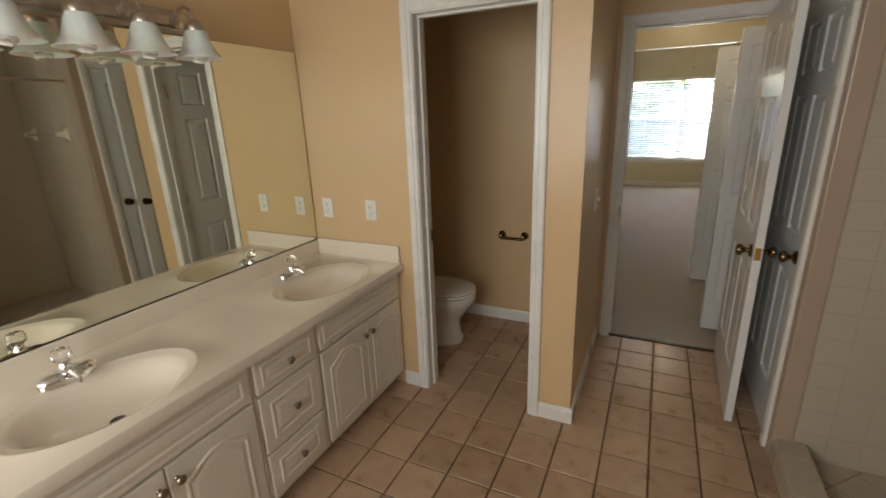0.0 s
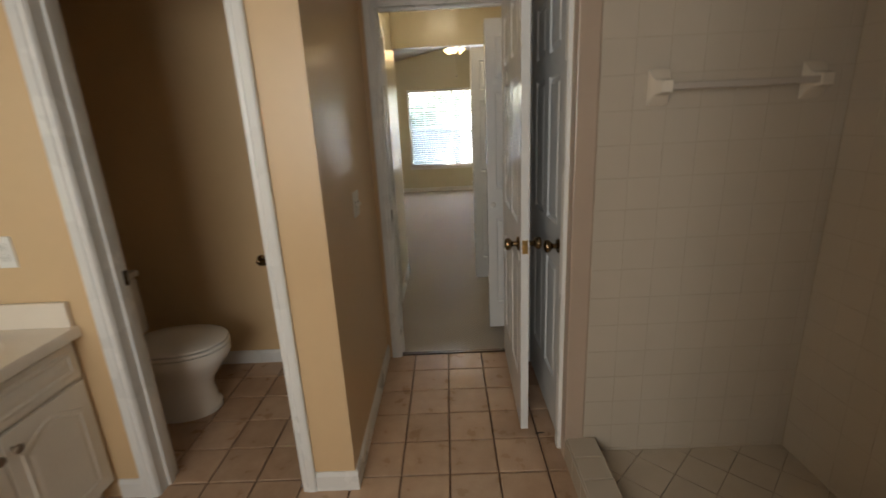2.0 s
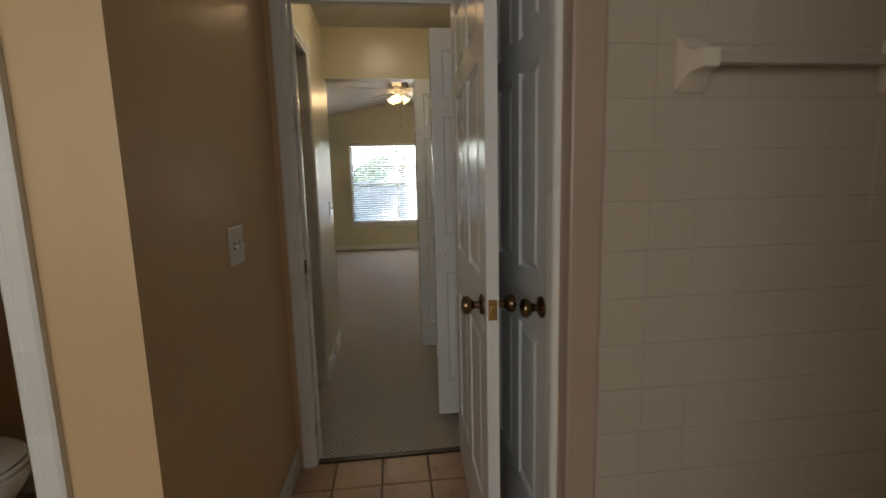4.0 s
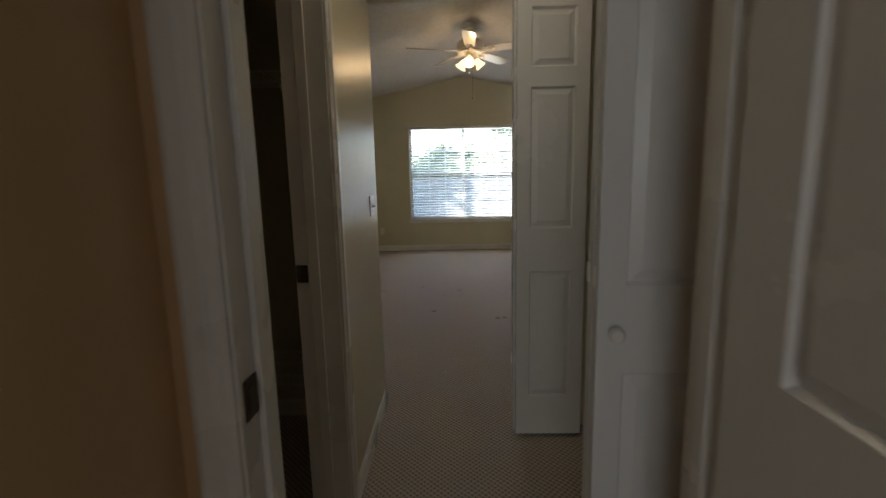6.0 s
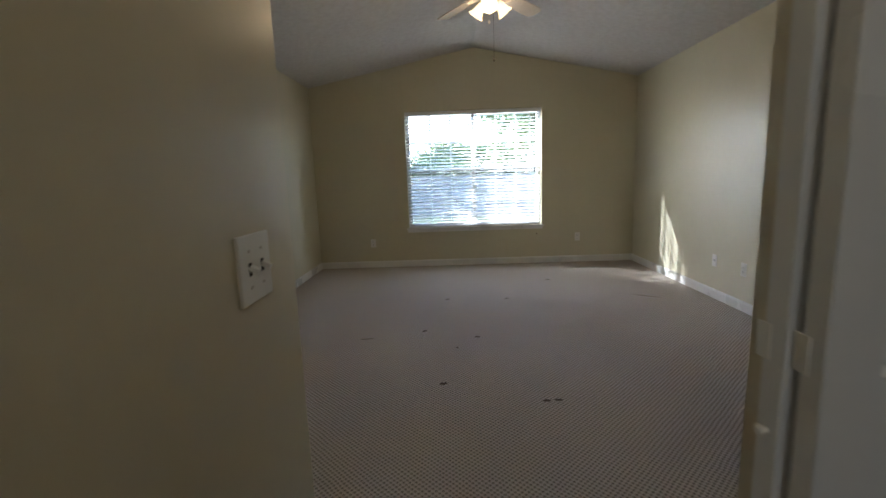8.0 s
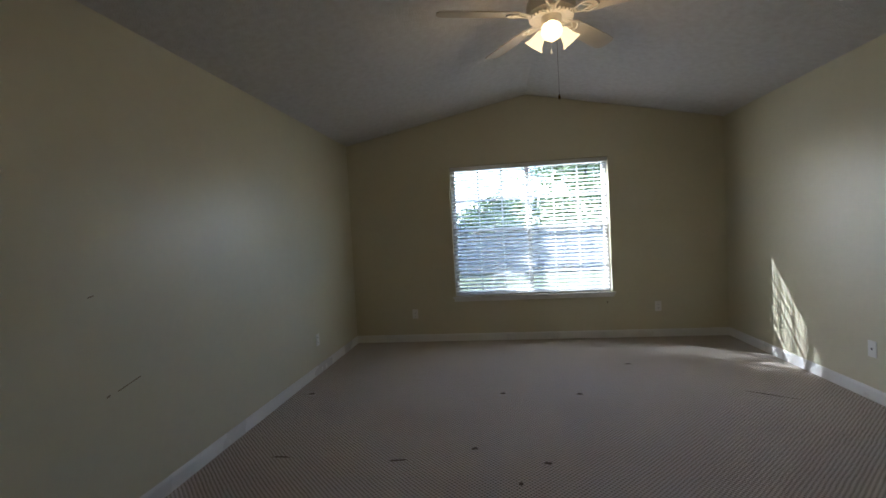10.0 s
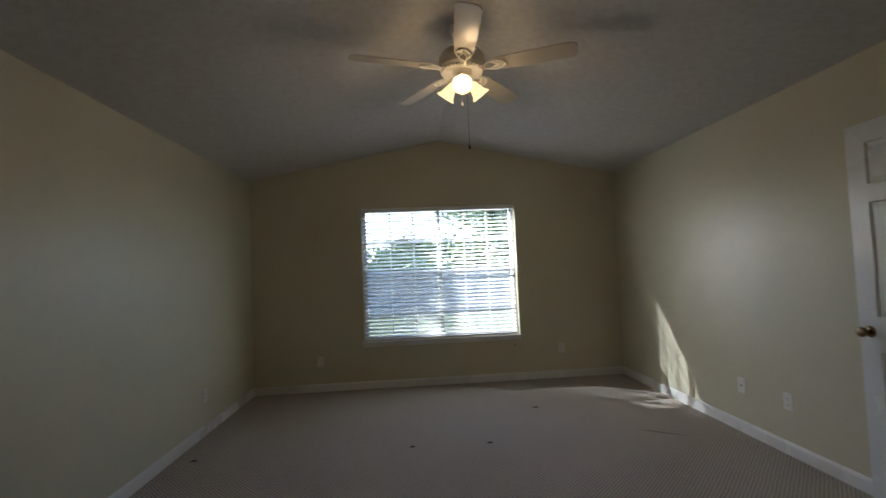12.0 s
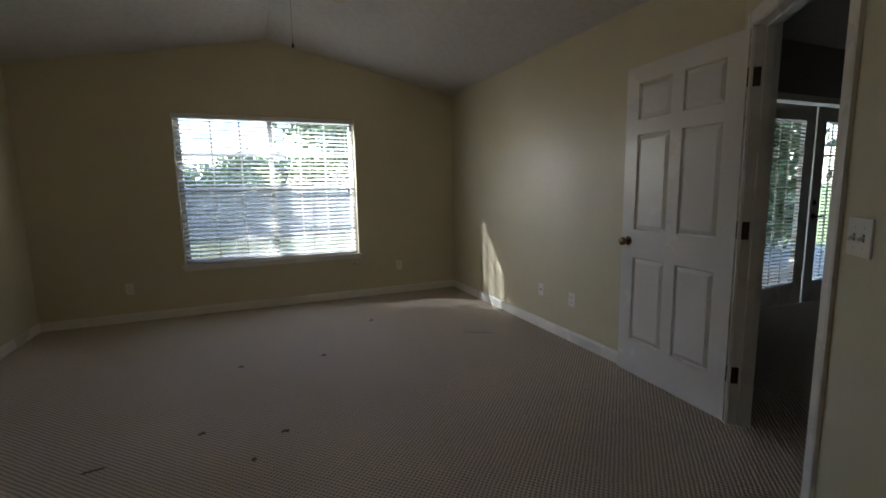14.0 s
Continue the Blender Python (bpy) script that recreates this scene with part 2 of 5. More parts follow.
# ---------------------------------------------------------------- large structure
H = 2.44            # flat ceilings
EAVE, RIDGE, RX = 2.433, 2.864, 0.61   # vaulted bedroom
XL, XR, YF, YN = -1.578, 2.745, 8.127, 2.80
VX = -1.56          # vanity wall
DH = 2.04           # door heads

sub = boxed(-1.7, 1.93, -3.5, 1.10, -0.15, -0.008)
floor_bath = tagged(link("floor_bath", sub, GROUT), "brown grouted floor under square terracotta-beige tiles", "floor", kind="structure")
bm = bmesh.new()
bx(bm, -1.7, 7.6, 1.10, 8.25, -0.15, 0.0)
floor_bed = tagged(link("floor_carpet", bm, CARPET), "beige patterned loop carpet with worn patches", "carpet", kind="structure")
tagged(link("threshold_strip", boxed(0.087, 0.77, 1.082, 1.112, -0.002, 0.006, bevel=0.002), BRONZE), "thin dark metal strip between tile and carpet", "threshold", kind="structure")

wall("wall_vanity", [(VX - 0.1, VX, -3.5, 1.19, 0, H)], BATH_WALL, "tan painted wall behind the vanity")
wall("wall_toilet_front", [(VX, -0.840, 0, 0.12, 0, H), (-0.210, 0, 0, 0.12, 0, H), (-0.840, -0.210, 0, 0.12, DH, H)], BATH_WALL, "tan painted wall round the toilet room doorway")
wall("wall_hall_left", [(-0.12, 0, 0.12, 1.07, 0, H)], BATH_WALL, "tan painted wall beside the bathroom door")
wall("wall_toilet_back", [(VX, -0.12, 1.07, 1.19, 0, H)], BATH_WALL, "brown-tan painted back wall of the toilet room")
wall("wall_bath_door", [(-0.12, 0.073, 1.07, 1.19, 0, H), (0.785, 1.1, 1.07, 1.19, 0, H), (0.073, 0.785, 1.07, 1.19, DH + 0.015, H)], BATH_WALL, "tan painted wall round the bathroom doorway")
wall("wall_hall_right", [(0.887, 0.985, 0.13, 0.235, 0, H), (0.887, 0.985, 0.955, 1.07, 0, H), (0.887, 0.985, 0.235, 0.955, DH + 0.015, H), (0.985, 1.93, 0.23, 0.33, 0, H), (0.955, 0.985, 0.13, 0.235, 0, H)], BATH_WALL, "tan painted wall with the linen closet doorway")
wall("wall_closet_inner", [(1.5, 1.6, 0.33, 1.07, 0, H)], BATH_WALL, "plain back wall of the linen closet")
wall_shower = wall("wall_shower_back", [(0.957, 1.93, 0.1210, 0.23, 0, H)], WGROUT, "almond square-tiled back wall of the shower")
wall_shower_r = wall("wall_shower_side", [(1.8250, 1.93, -3.5, 0.121, 0, H)], WGROUT, "almond square-tiled side wall of the shower")
wall("wall_shower_end", [(0.90, 1.832, -1.23, -1.11, 0, H)], TRIM, "white painted end wall of the shower")
wall("wall_bath_back", [(-1.56, -1.35, -3.5, -3.4, 0, H), (0.25, 1.832, -3.5, -3.4, 0, H), (-1.35, 0.25, -3.5, -3.4, 0, 0.96), (-1.35, 0.25, -3.5, -3.4, 2.24, H)], BATH_WALL, "tan painted wall with the bathroom window")
# opaque pane added to shut out the sky; the area lamp alone lights the bathroom
window_bath = thing("window_bath", None, "unseen white framed bathroom window with an added opaque pane that blocks the sky", "window")
window_bath["kind"] = "structure"
part("pane", boxed(-1.31, 0.21, -3.46, -3.452, 1.0, 2.2), FROST, window_bath, "opaque white sheet added to block sky light")
for fx0, fx1, fz0, fz1 in ((-1.35, -1.31, 0.96, 2.24), (0.21, 0.25, 0.96, 2.24), (-1.31, 0.21, 0.96, 1.0), (-1.31, 0.21, 2.2, 2.24)):
    part("frame", boxed(fx0, fx1, -3.48, -3.43, fz0, fz1, 0.004), VINYL, window_bath)
tagged(link("ceiling_flat", boxed(-1.75, 1.93, -3.5, 2.80, H, H + 0.1), CEIL), "textured flat white ceiling", "ceiling", kind="structure")

# passage between bathroom and bedroom, walk-in closet at one side, folding-door closet at the other
wall("wall_passage_left", [(-0.14, 0, 1.19, 1.268, 0, H), (-0.14, 0, 1.972, YN, 0, H), (-0.14, 0, 1.268, 1.972, DH + 0.015, H)], HALL, "golden cream painted passage wall with the walk-in closet doorway")
wall("wall_passage_right", [(0.985, 1.09, 1.19, 1.395, 0, H), (0.980, 1.09, 2.57, 3.03, 0, H), (0.985, 1.09, 1.38, 2.57, DH + 0.02, H)], HALL, "golden cream painted passage wall with the folding-door closet")
wall("wall_passage_header", [(0, 0.985, YN - 0.11, YN, 2.072, H)], HALL, "golden cream header over the bedroom opening")
wall("wall_walkin", [(-1.75, -0.12, 2.70, 2.79, 0, H), (-1.75, -1.65, 1.19, 2.74, 0, H)], CREAM, "dim cream walls of the walk-in closet")
wall("wall_folding_closet", [(1.09, 2.0, 2.95, 3.05, 0, H), (1.95, 2.05, 1.19, 2.95, 0, H), (1.1, 1.95, 1.09, 1.19, 0, H)], HALL, "dim walls inside the folding-door closet")
tagged(link("ceiling_closet", boxed(1.93, 2.06, 1.09, 3.05, H, H + 0.1), CEIL), "plain closet ceiling", "ceiling", kind="structure")

# bedroom
WX0, WX1, WZ0, WZ1 = -0.323, 1.500, 0.535, 2.088
bm = bmesh.new()
for b2 in ((XL - 0.1, WX0, YF, YF + 0.14, 0, EAVE), (WX1, XR + 0.1, YF, YF + 0.14, 0, EAVE), (WX0, WX1, YF, YF + 0.14, 0, WZ0), (WX0, WX1, YF, YF + 0.14, WZ1, EAVE)):
    bx(bm, *b2)
prof = [(XL - 0.1, EAVE), (XR + 0.1, EAVE), (XR + 0.1, EAVE + 0.02), (RX, RIDGE + 0.02), (XL - 0.1, EAVE + 0.02)]
ring_loft(bm, [[(x, YF, z) for x, z in prof], [(x, YF + 0.14, z) for x, z in prof]])
tagged(link("wall_far", bm, CREAM), "cream painted gable wall with the bedroom window", "wall", kind="structure")
bm = bmesh.new()
bx(bm, XL - 0.1, -0.12, YN - 0.1, YN, 0, H)
prof = [(XL - 0.1, H), (XR + 0.1, H), (XR + 0.1, H + 0.01), (RX, RIDGE + 0.02), (XL - 0.1, H + 0.01)]
ring_loft(bm, [[(x, YN - 0.1, z) for x, z in prof], [(x, YN, z) for x, z in prof]])
bx(bm, 1.09, 1.68, 3.05, 3.06, 0, H)
tagged(link("wall_near", bm, CREAM), "cream painted bedroom wall beside the passage", "wall", kind="structure")
wall("wall_left", [(XL - 0.1, XL, YN, YF, 0, EAVE + 0.03)], CREAM, "cream painted bedroom wall with scuff marks")
wall("wall_right", [(XR, XR + 0.1, 4.44, YF, 0, EAVE + 0.03)], CREAM, "cream painted bedroom wall with a patch of sunlight")
# slanted entry wall: from the bedroom's side wall towards the passage
PIN = Vector((2.648, 4.357, 0))
WAY = Vector((-0.632, -0.775, 0)).normalized()
slant = Matrix.Translation(PIN) @ Matrix(((WAY.x, -WAY.y, 0, 0), (WAY.y, WAY.x, 0, 0), (0, 0, 1, 0), (0, 0, 0, 1)))
# local x runs along the wall from the hinge, local y points out of the bedroom
bm = bmesh.new()
for b2 in ((-0.26, -0.012, 0, 0.11, 0, H + 0.35), (0.832, 1.66, 0, 0.11, 0, H + 0.35), (-0.012, 0.832, 0, 0.11, DH + 0.015, H + 0.35)):
    bx(bm, *b2)
bm.transform(slant)
tagged(link("wall_slant", bm, CREAM), "slanted cream wall with the bedroom's entry doorway", "wall", kind="structure")
# vaulted ceiling
bm = bmesh.new()
prof = [(XL - 0.1, EAVE - 0.02), (RX, RIDGE), (XR + 0.1, EAVE - 0.02), (XR + 0.1, EAVE + 0.1), (RX, RIDGE + 0.12), (XL - 0.1, EAVE + 0.1)]
prof[0] = (XL - 0.1, EAVE - 0.1 * (RIDGE - EAVE) / (RX - XL))
prof[2] = (XR + 0.1, EAVE - 0.1 * (RIDGE - EAVE) / (XR - RX))
ring_loft(bm, [[(x, YN - 0.1, z) for x, z in prof], [(x, YF + 0.14, z) for x, z in prof]])
tagged(link("ceiling_vault", bm, CEIL), "vaulted ceiling with grey-white knockdown texture", "ceiling", kind="structure")

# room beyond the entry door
# wall colour lowered to stand for the dimness of that room
LIVW = pmat("grey_beige_shade_tone", (0.30, 0.275, 0.24), 0.5, var=0.05)
wall("wall_living", [(2.87, 4.78, 5.62, 5.74, 0, 2.6), (6.53, 7.6, 5.62, 5.74, 0, 2.6), (4.78, 6.53, 5.62, 5.74, 2.08, 2.6), (7.5, 7.6, 1.2, 5.62, 0, 2.6), (2.06, 7.5, 1.1, 1.2, 0, 2.6)], LIVW, "walls of the room beyond the entry door, coloured dark for its shade")
tagged(link("ceiling_living", boxed(2.06, 7.6, 1.1, 5.74, 2.6, 2.7), CEIL), "dim ceiling of the room beyond", "ceiling", kind="structure")


# ---------------------------------------------------------------- baseboards, casings, jambs
def baseboard(name, a, b2, label="white painted baseboard", t=0.012, h=0.088):
    """A run of baseboard from a to b2 along the foot of a wall, on its left-hand side."""
    a, b2 = Vector((*a, 0)), Vector((*b2, 0))
    d = (b2 - a).normalized()
    nrm = Vector((-d.y, d.x, 0)) * t
    top = nrm * 0.45
    bm = bmesh.new()
    pr = [Vector(), nrm, nrm + Vector((0, 0, h * 0.8)), top + Vector((0, 0, h)), Vector((0, 0, h))]
    ring_loft(bm, [[a + p for p in pr], [b2 + p for p in pr]])
    return tagged(link(name, bm, TRIM), label, "baseboard", kind="structure")


for i, (a, b2) in enumerate((
        ((-0.887, 0), (-0.98, 0)), ((0.012, 0), (-0.163, 0)), ((0, 1.07), (0, -0.0)), ((-0.12, 1.07), (VX, 1.07)), ((VX, 1.07), (VX, 0.12)), ((-0.12, 0.12), (-0.12, 1.07)),
        ((0, YN), (0, 2.03)), ((-0.14, 2.70), (-1.65, 2.70)), ((1.95, 2.95), (1.09, 2.95)), ((1.95, 1.19), (1.95, 2.95)),
        ((XL, YF), (XL, YN)), ((XR, YF), (XL, YF)), ((XR, 4.52), (XR, YF)), ((0.985, 2.57), (0.985, 3.05)),
        ((XL, YN), (-0.0, YN)), ((4.72, 5.62), (2.87, 5.62)))):
    baseboard(f"baseboard_{i + 1}", a, b2)
bm = bmesh.new()
bx(bm, 0.905, 1.65, -0.012, 0, 0, 0.088)
bm.transform(slant)
tagged(link("baseboard_slant", bm, TRIM), "white painted baseboard", "baseboard", kind="structure")


def moulding(bm, x0, x1, z0, z1, depth=0.017, vertical=True, flip=False):
    """A stepped casing strip in the plane y=0, standing out to -y; flip: its thin edge at the other side."""
    w = (x1 - x0) if vertical else (z1 - z0)
    steps = [(0.0, 0.55), (0.10, 0.75), (0.32, 0.70), (0.42, 1.0), (0.86, 1.0), (1.0, 0.8)]
    if flip:
        steps = [(1 - a, d) for a, d in steps][::-1]
    prof = [(0.0, 0.0)] + [(a * w, -d * depth) for a, d in steps] + [(w, 0.0)]
    if vertical:
        rings = [[(x0 + a, d, z) for a, d in prof] for z in (z0, z1)]
    else:
        rings = [[(x, d, z0 + a) for a, d in prof] for x in (x0, x1)]
    ring_loft(bm, rings)


def casing(name, m, w, h=DH, depth=0.11, cw=0.066, label="white painted door casing and jamb", far=False, strike="", hinge="", deep=False):
    """Frame of a doorway that is w wide: jambs through the wall, casing on the near face (local y=0, room at -y).
    Local x from jamb face to jamb face."""
    e = thing(name, m, label, "door frame")
    e["kind"] = "structure"
    part("jamb", boxed(-0.016, 0, -0.001, depth + 0.001, 0, h + 0.012), TRIM, e)
    part("jamb", boxed(w, w + 0.016, -0.001, depth + 0.001, 0, h + 0.012), TRIM, e)
    part("head_jamb", boxed(0, w, -0.001, depth + 0.001, h - 0.004, h + 0.012), TRIM, e)
    bm = bmesh.new()
    bx(bm, 0, 0.011, depth * 0.42, depth * 0.42 + 0.034, 0, h - 0.004, 0.002)
    bx(bm, w - 0.011, w, depth * 0.42, depth * 0.42 + 0.034, 0, h - 0.004, 0.002)
    bx(bm, 0.011, w - 0.011, depth * 0.42, depth * 0.42 + 0.034, h - 0.016, h - 0.004, 0.002)
    part("door_stop", bm, TRIM, e)
    sides = [1] + ([-1] if far else [])
    for s in sides:
        bm = bmesh.new()
        moulding(bm, -cw - 0.004, -0.004, 0, h + cw, flip=True)
        if s < 0:
            bm.transform(Matrix.Translation((0, depth, 0)) @ Matrix.Diagonal((1, -1, 1, 1)))
        part("casing", bm, TRIM, e)
        bm = bmesh.new()
        moulding(bm, w + 0.004, w + cw + 0.004, 0, h + cw)
        if s < 0:
            bm.transform(Matrix.Translation((0, depth, 0)) @ Matrix.Diagonal((1, -1, 1, 1)))
        part("casing", bm, TRIM, e)
        bm = bmesh.new()
        moulding(bm, -0.004, w + 0.004, h + 0.002, h + cw, vertical=False)
        if s < 0:
            bm.transform(Matrix.Translation((0, depth, 0)) @ Matrix.Diagonal((1, -1, 1, 1)))
        part("head_casing", bm, TRIM, e)
    for side, x, d in (("l", 0.0, 1), ("r", w, -1)):
        if side in strike:
            bm = bmesh.new()
            y0 = depth - 0.048 if deep else 0.002
            bx(bm, x, x + d * 0.003, y0 + 0.008, y0 + 0.046, 0.895, 0.955)
            bx(bm, x, x + d * 0.0045, y0 + 0.016, y0 + 0.034, 0.905, 0.945, 0.001)
            part("strike_plate", bm, BRONZE, e, "dark bronze strike plate")
        if side in hinge:
            for z in (0.28, 1.05, 1.80):
                bm = bmesh.new()
                bx(bm, x, x + d * 0.003, 0.003, 0.036, z - 0.045, z + 0.045)
                part("hinge", bm, BRONZE if name == "door_entry" else NICKEL, e, "metal hinge leaf")
    return e


ROT = lambda a: Matrix.Rotation(radians(a), 4, "Z")
casing("door_toilet", Matrix.Translation((-0.824, 0, 0)), 0.598, cw=0.057, strike="l", deep=True, far=True, depth=0.12, label="white painted doorway of the toilet room")
casing("door_bath", Matrix.Translation((0.089, 1.07, 0)), 0.681, strike="l", far=True, depth=0.12, label="white painted bathroom doorway", cw=0.057)
# faces -x: local x runs along -y
casing("door_linen", Matrix.Translation((0.887, 0.940, 0)) @ ROT(-90), 0.690, depth=0.098, cw=0.062, label="white painted linen closet doorway")
# passage, closet at the left: faces +x, local x runs along +y
casing("door_walkin", Matrix.Translation((0, 1.285, 0)) @ ROT(90), 0.670, depth=0.14, strike="r", deep=True, cw=0.066, label="white painted walk-in closet doorway")
# slanted wall
casing("door_entry", slant @ Matrix.Translation((0.004, 0, 0)), 0.812, depth=0.11, hinge="l", label="white painted bedroom entry doorway")


# ---------------------------------------------------------------- doors
def knob_set(parent, x, z, y0, y1, metal, label):
    """Rosettes and round knobs on both faces of a door."""
    for y, s in ((y0, -1), (y1, 1)):
        m = Matrix.Translation((x, y, z)) @ Matrix.Rotation(radians(90 if s < 0 else -90), 4, "X")
        bm = lathe(bmesh.new(), [(0.031, 0), (0.031, 0.004), (0.026, 0.009), (0.012, 0.011), (0.011, 0.026), (0.018, 0.033), (0.026, 0.041), (0.028, 0.050), (0.025, 0.058), (0.014, 0.063)], m, 20)
        part("door_knob", bm, metal, parent, label, True)


def leaf(name, w, h, t, cols, label, category="door", rows=((0.235, 0.80), (0.985, 1.595), (1.69, 1.915)), stile=0.108, mid=0.085):
    """A moulded panel door: local x across from the hinge, y through the thickness, z up."""
    e = thing(name, None, label, category)
    g = 0.013
    pw = (w - 2 * stile - (cols - 1) * mid) / cols
    xs = [(stile + i * (pw + mid), stile + i * (pw + mid) + pw) for i in range(cols)]
    bm = bmesh.new()
    bx(bm, 0, w, g, t - g, 0, h)
    for y0, y1 in ((0, g), (t - g, t)):
        bx(bm, 0, stile, y0, y1, 0, h)
        bx(bm, w - stile, w, y0, y1, 0, h)
        for i in range(cols - 1):
            bx(bm, xs[i][1], xs[i + 1][0], y0, y1, 0, h)
        zs = [0] + [z for r in rows for z in r] + [h]
        for x0, x1 in xs:
            for k in range(0, len(zs), 2):
                bx(bm, x0, x1, y0, y1, zs[k], zs[k + 1])
    part("slab", bm, DOORW, e)
    for x0, x1 in xs:
        for z0, z1 in rows:
            for s in (0, 1):
                yb, yt = (g, 0.0015) if s == 0 else (t - g, t - 0.0015)
                a, b2 = 0.007, 0.032
                bm = bmesh.new()
                def rect(d, y):
                    return [(x0 + d, y, z0 + d), (x1 - d, y, z0 + d), (x1 - d, y, z1 - d), (x0 + d, y, z1 - d)]
                ym = yb + (yt - yb) * 0.25
                ring_loft(bm, [rect(0.0, yt + (yb - yt) * 0.1), rect(a, yb + (yt - yb) * 0.02), rect(a + 0.006, ym), rect(b2, yt)], cap0=False)
                part("panel", bm, DOORW, e)
    return e


# bathroom door, swung open into the room along the linen closet wall
bath_door = leaf("bathroom_door", 0.76, 2.02, 0.035, 2, "white six-panel bathroom door standing open with brass knobs")
knob_set(bath_door, 0.76 - 0.062, 0.905, 0, 0.035, BRASS, "antique brass round knob")
part("latch_plate", boxed(0.757, 0.7615, 0.005, 0.030, 0.875, 0.935, 0.001), BRASSB, bath_door, "bright brass latch plate")
part("latch", boxed(0.7615, 0.768, 0.011, 0.024, 0.894, 0.916, 0.002), BRASSB, bath_door, "bright brass latch bolt")
for z in (0.27, 1.02, 1.78):
    bm = bmesh.new()
    bx(bm, -0.0025, 0.0, 0.004, 0.033, z - 0.045, z + 0.045)
    rod(bm, (-0.004, 0.038, z - 0.047), (-0.004, 0.038, z + 0.047), 0.006)
    part("hinge", bm, NICKEL, bath_door, "nickel butt hinge")
bath_door.matrix_world = Matrix.Translation((0.786, 1.073, 0.012)) @ ROT(-91.7) @ Matrix.Translation((0, -0.035, 0))

linen = leaf("linen_closet_door", 0.684, 2.02, 0.035, 2, "closed white six-panel linen closet door with a brass knob")
knob_set(linen, 0.684 - 0.062, 0.905, 0, 0.035, BRASS, "antique brass round knob")
linen.matrix_world = Matrix.Translation((0.889, 0.937, 0.012)) @ ROT(-90)

# the bedroom's entry door, swung back towards the side wall
entry = leaf("entry_door", 0.815, 2.02, 0.035, 2, "white six-panel bedroom door standing wide open with a dark knob")
knob_set(entry, 0.815 - 0.062, 0.905, 0, 0.035, BRASS, "dark tarnished round knob")
part("latch_plate", boxed(0.812, 0.8165, 0.005, 0.030, 0.875, 0.935, 0.001), NICKEL, entry, "nickel latch plate")
for z in (0.27, 1.04, 1.79):
    bm = bmesh.new()
    rod(bm, (-0.005, -0.002, z - 0.047), (-0.005, -0.002, z + 0.047), 0.0065)
    bx(bm, -0.004, 0, 0, 0.033, z - 0.045, z + 0.045)
    part("hinge", bm, BRONZE, entry, "dark bronze hinge")
entry.matrix_world = Matrix.Translation((2.673, 4.374, 0.012)) @ ROT(86.4)

toilet_door = leaf("toilet_room_door", 0.590, 2.02, 0.035, 2, "white six-panel toilet room door standing open inward", stile=0.09, mid=0.07)
knob_set(toilet_door, 0.590 - 0.062, 0.905, 0, 0.035, BRASS, "antique brass round knob")
for z in (0.27, 1.02, 1.78):
    bm = bmesh.new()
    bx(bm, -0.003, 0.0, 0.003, 0.034, z - 0.045, z + 0.045)
    rod(bm, (-0.004, 0.038, z - 0.047), (-0.004, 0.038, z + 0.047), 0.007)
    part("hinge", bm, NICKEL, toilet_door, "nickel butt hinge")
toilet_door.matrix_world = Matrix.Translation((-0.188, 0.132, 0.012)) @ ROT(97)

# folding closet doors: two leaves on each side, folded together
ROWS_B = ((0.19, 0.79), (0.985, 1.585), (1.665, 1.90))


def half_leaf(label, m, knob=False):
    e = leaf("folding_door_leaf", 0.305, 2.0, 0.030, 1, label, "folding door", ROWS_B, stile=0.058)
    tagged(e, group="folding closet door leaves")
    if knob:
        bm = lathe(bmesh.new(), [(0.009, 0), (0.008, 0.008), (0.016, 0.016), (0.018, 0.024), (0.012, 0.031)], Matrix.Translation((0.034, 0, 0.885)) @ Matrix.Rotation(radians(90), 4, "X"), 16)
        part("pull_knob", bm, PLASTIC, e, "small white round pull knob", True)
    for z in (0.35, 1.0, 1.65):
        bm = bmesh.new()
        bx(bm, -0.0015, 0.001, 0.020, 0.040, z - 0.022, z + 0.022)
        part("hinge", bm, PLASTIC, e, "white-painted leaf hinge")
    e.matrix_world = m
    return e


half_leaf("white narrow folding closet leaf with a small white knob", Matrix.Translation((0.689, 1.405, 0.02)), True)
half_leaf("white narrow folding closet leaf folded against its neighbour", Matrix.Translation((0.691, 1.447, 0.02)) @ ROT(2.0))
half_leaf("white narrow folding closet leaf, half in shadow", Matrix.Translation((0.672, 2.463, 0.02)))
back_leaf = half_leaf("white narrow folding closet leaf behind its neighbour", Matrix.Translation((0.664, 2.508, 0.02)) @ ROT(6.0))
part("pull_knob", lathe(bmesh.new(), [(0.004, 0), (0.004, 0.004), (0.007, 0.007), (0.007, 0.010), (0.004, 0.013)], Matrix.Translation((0, 0.016, 0.89)) @ Matrix.Rotation(radians(-90), 4, "Y"), 16), PLASTIC, back_leaf, "small white round pull knob", True)
bm = boxed(0.992, 1.03, 1.40, 2.56, DH - 0.012, DH + 0.018)
tagged(link("folding_door_track", bm, NICKEL), "grey metal track over the folding doors", "door track")


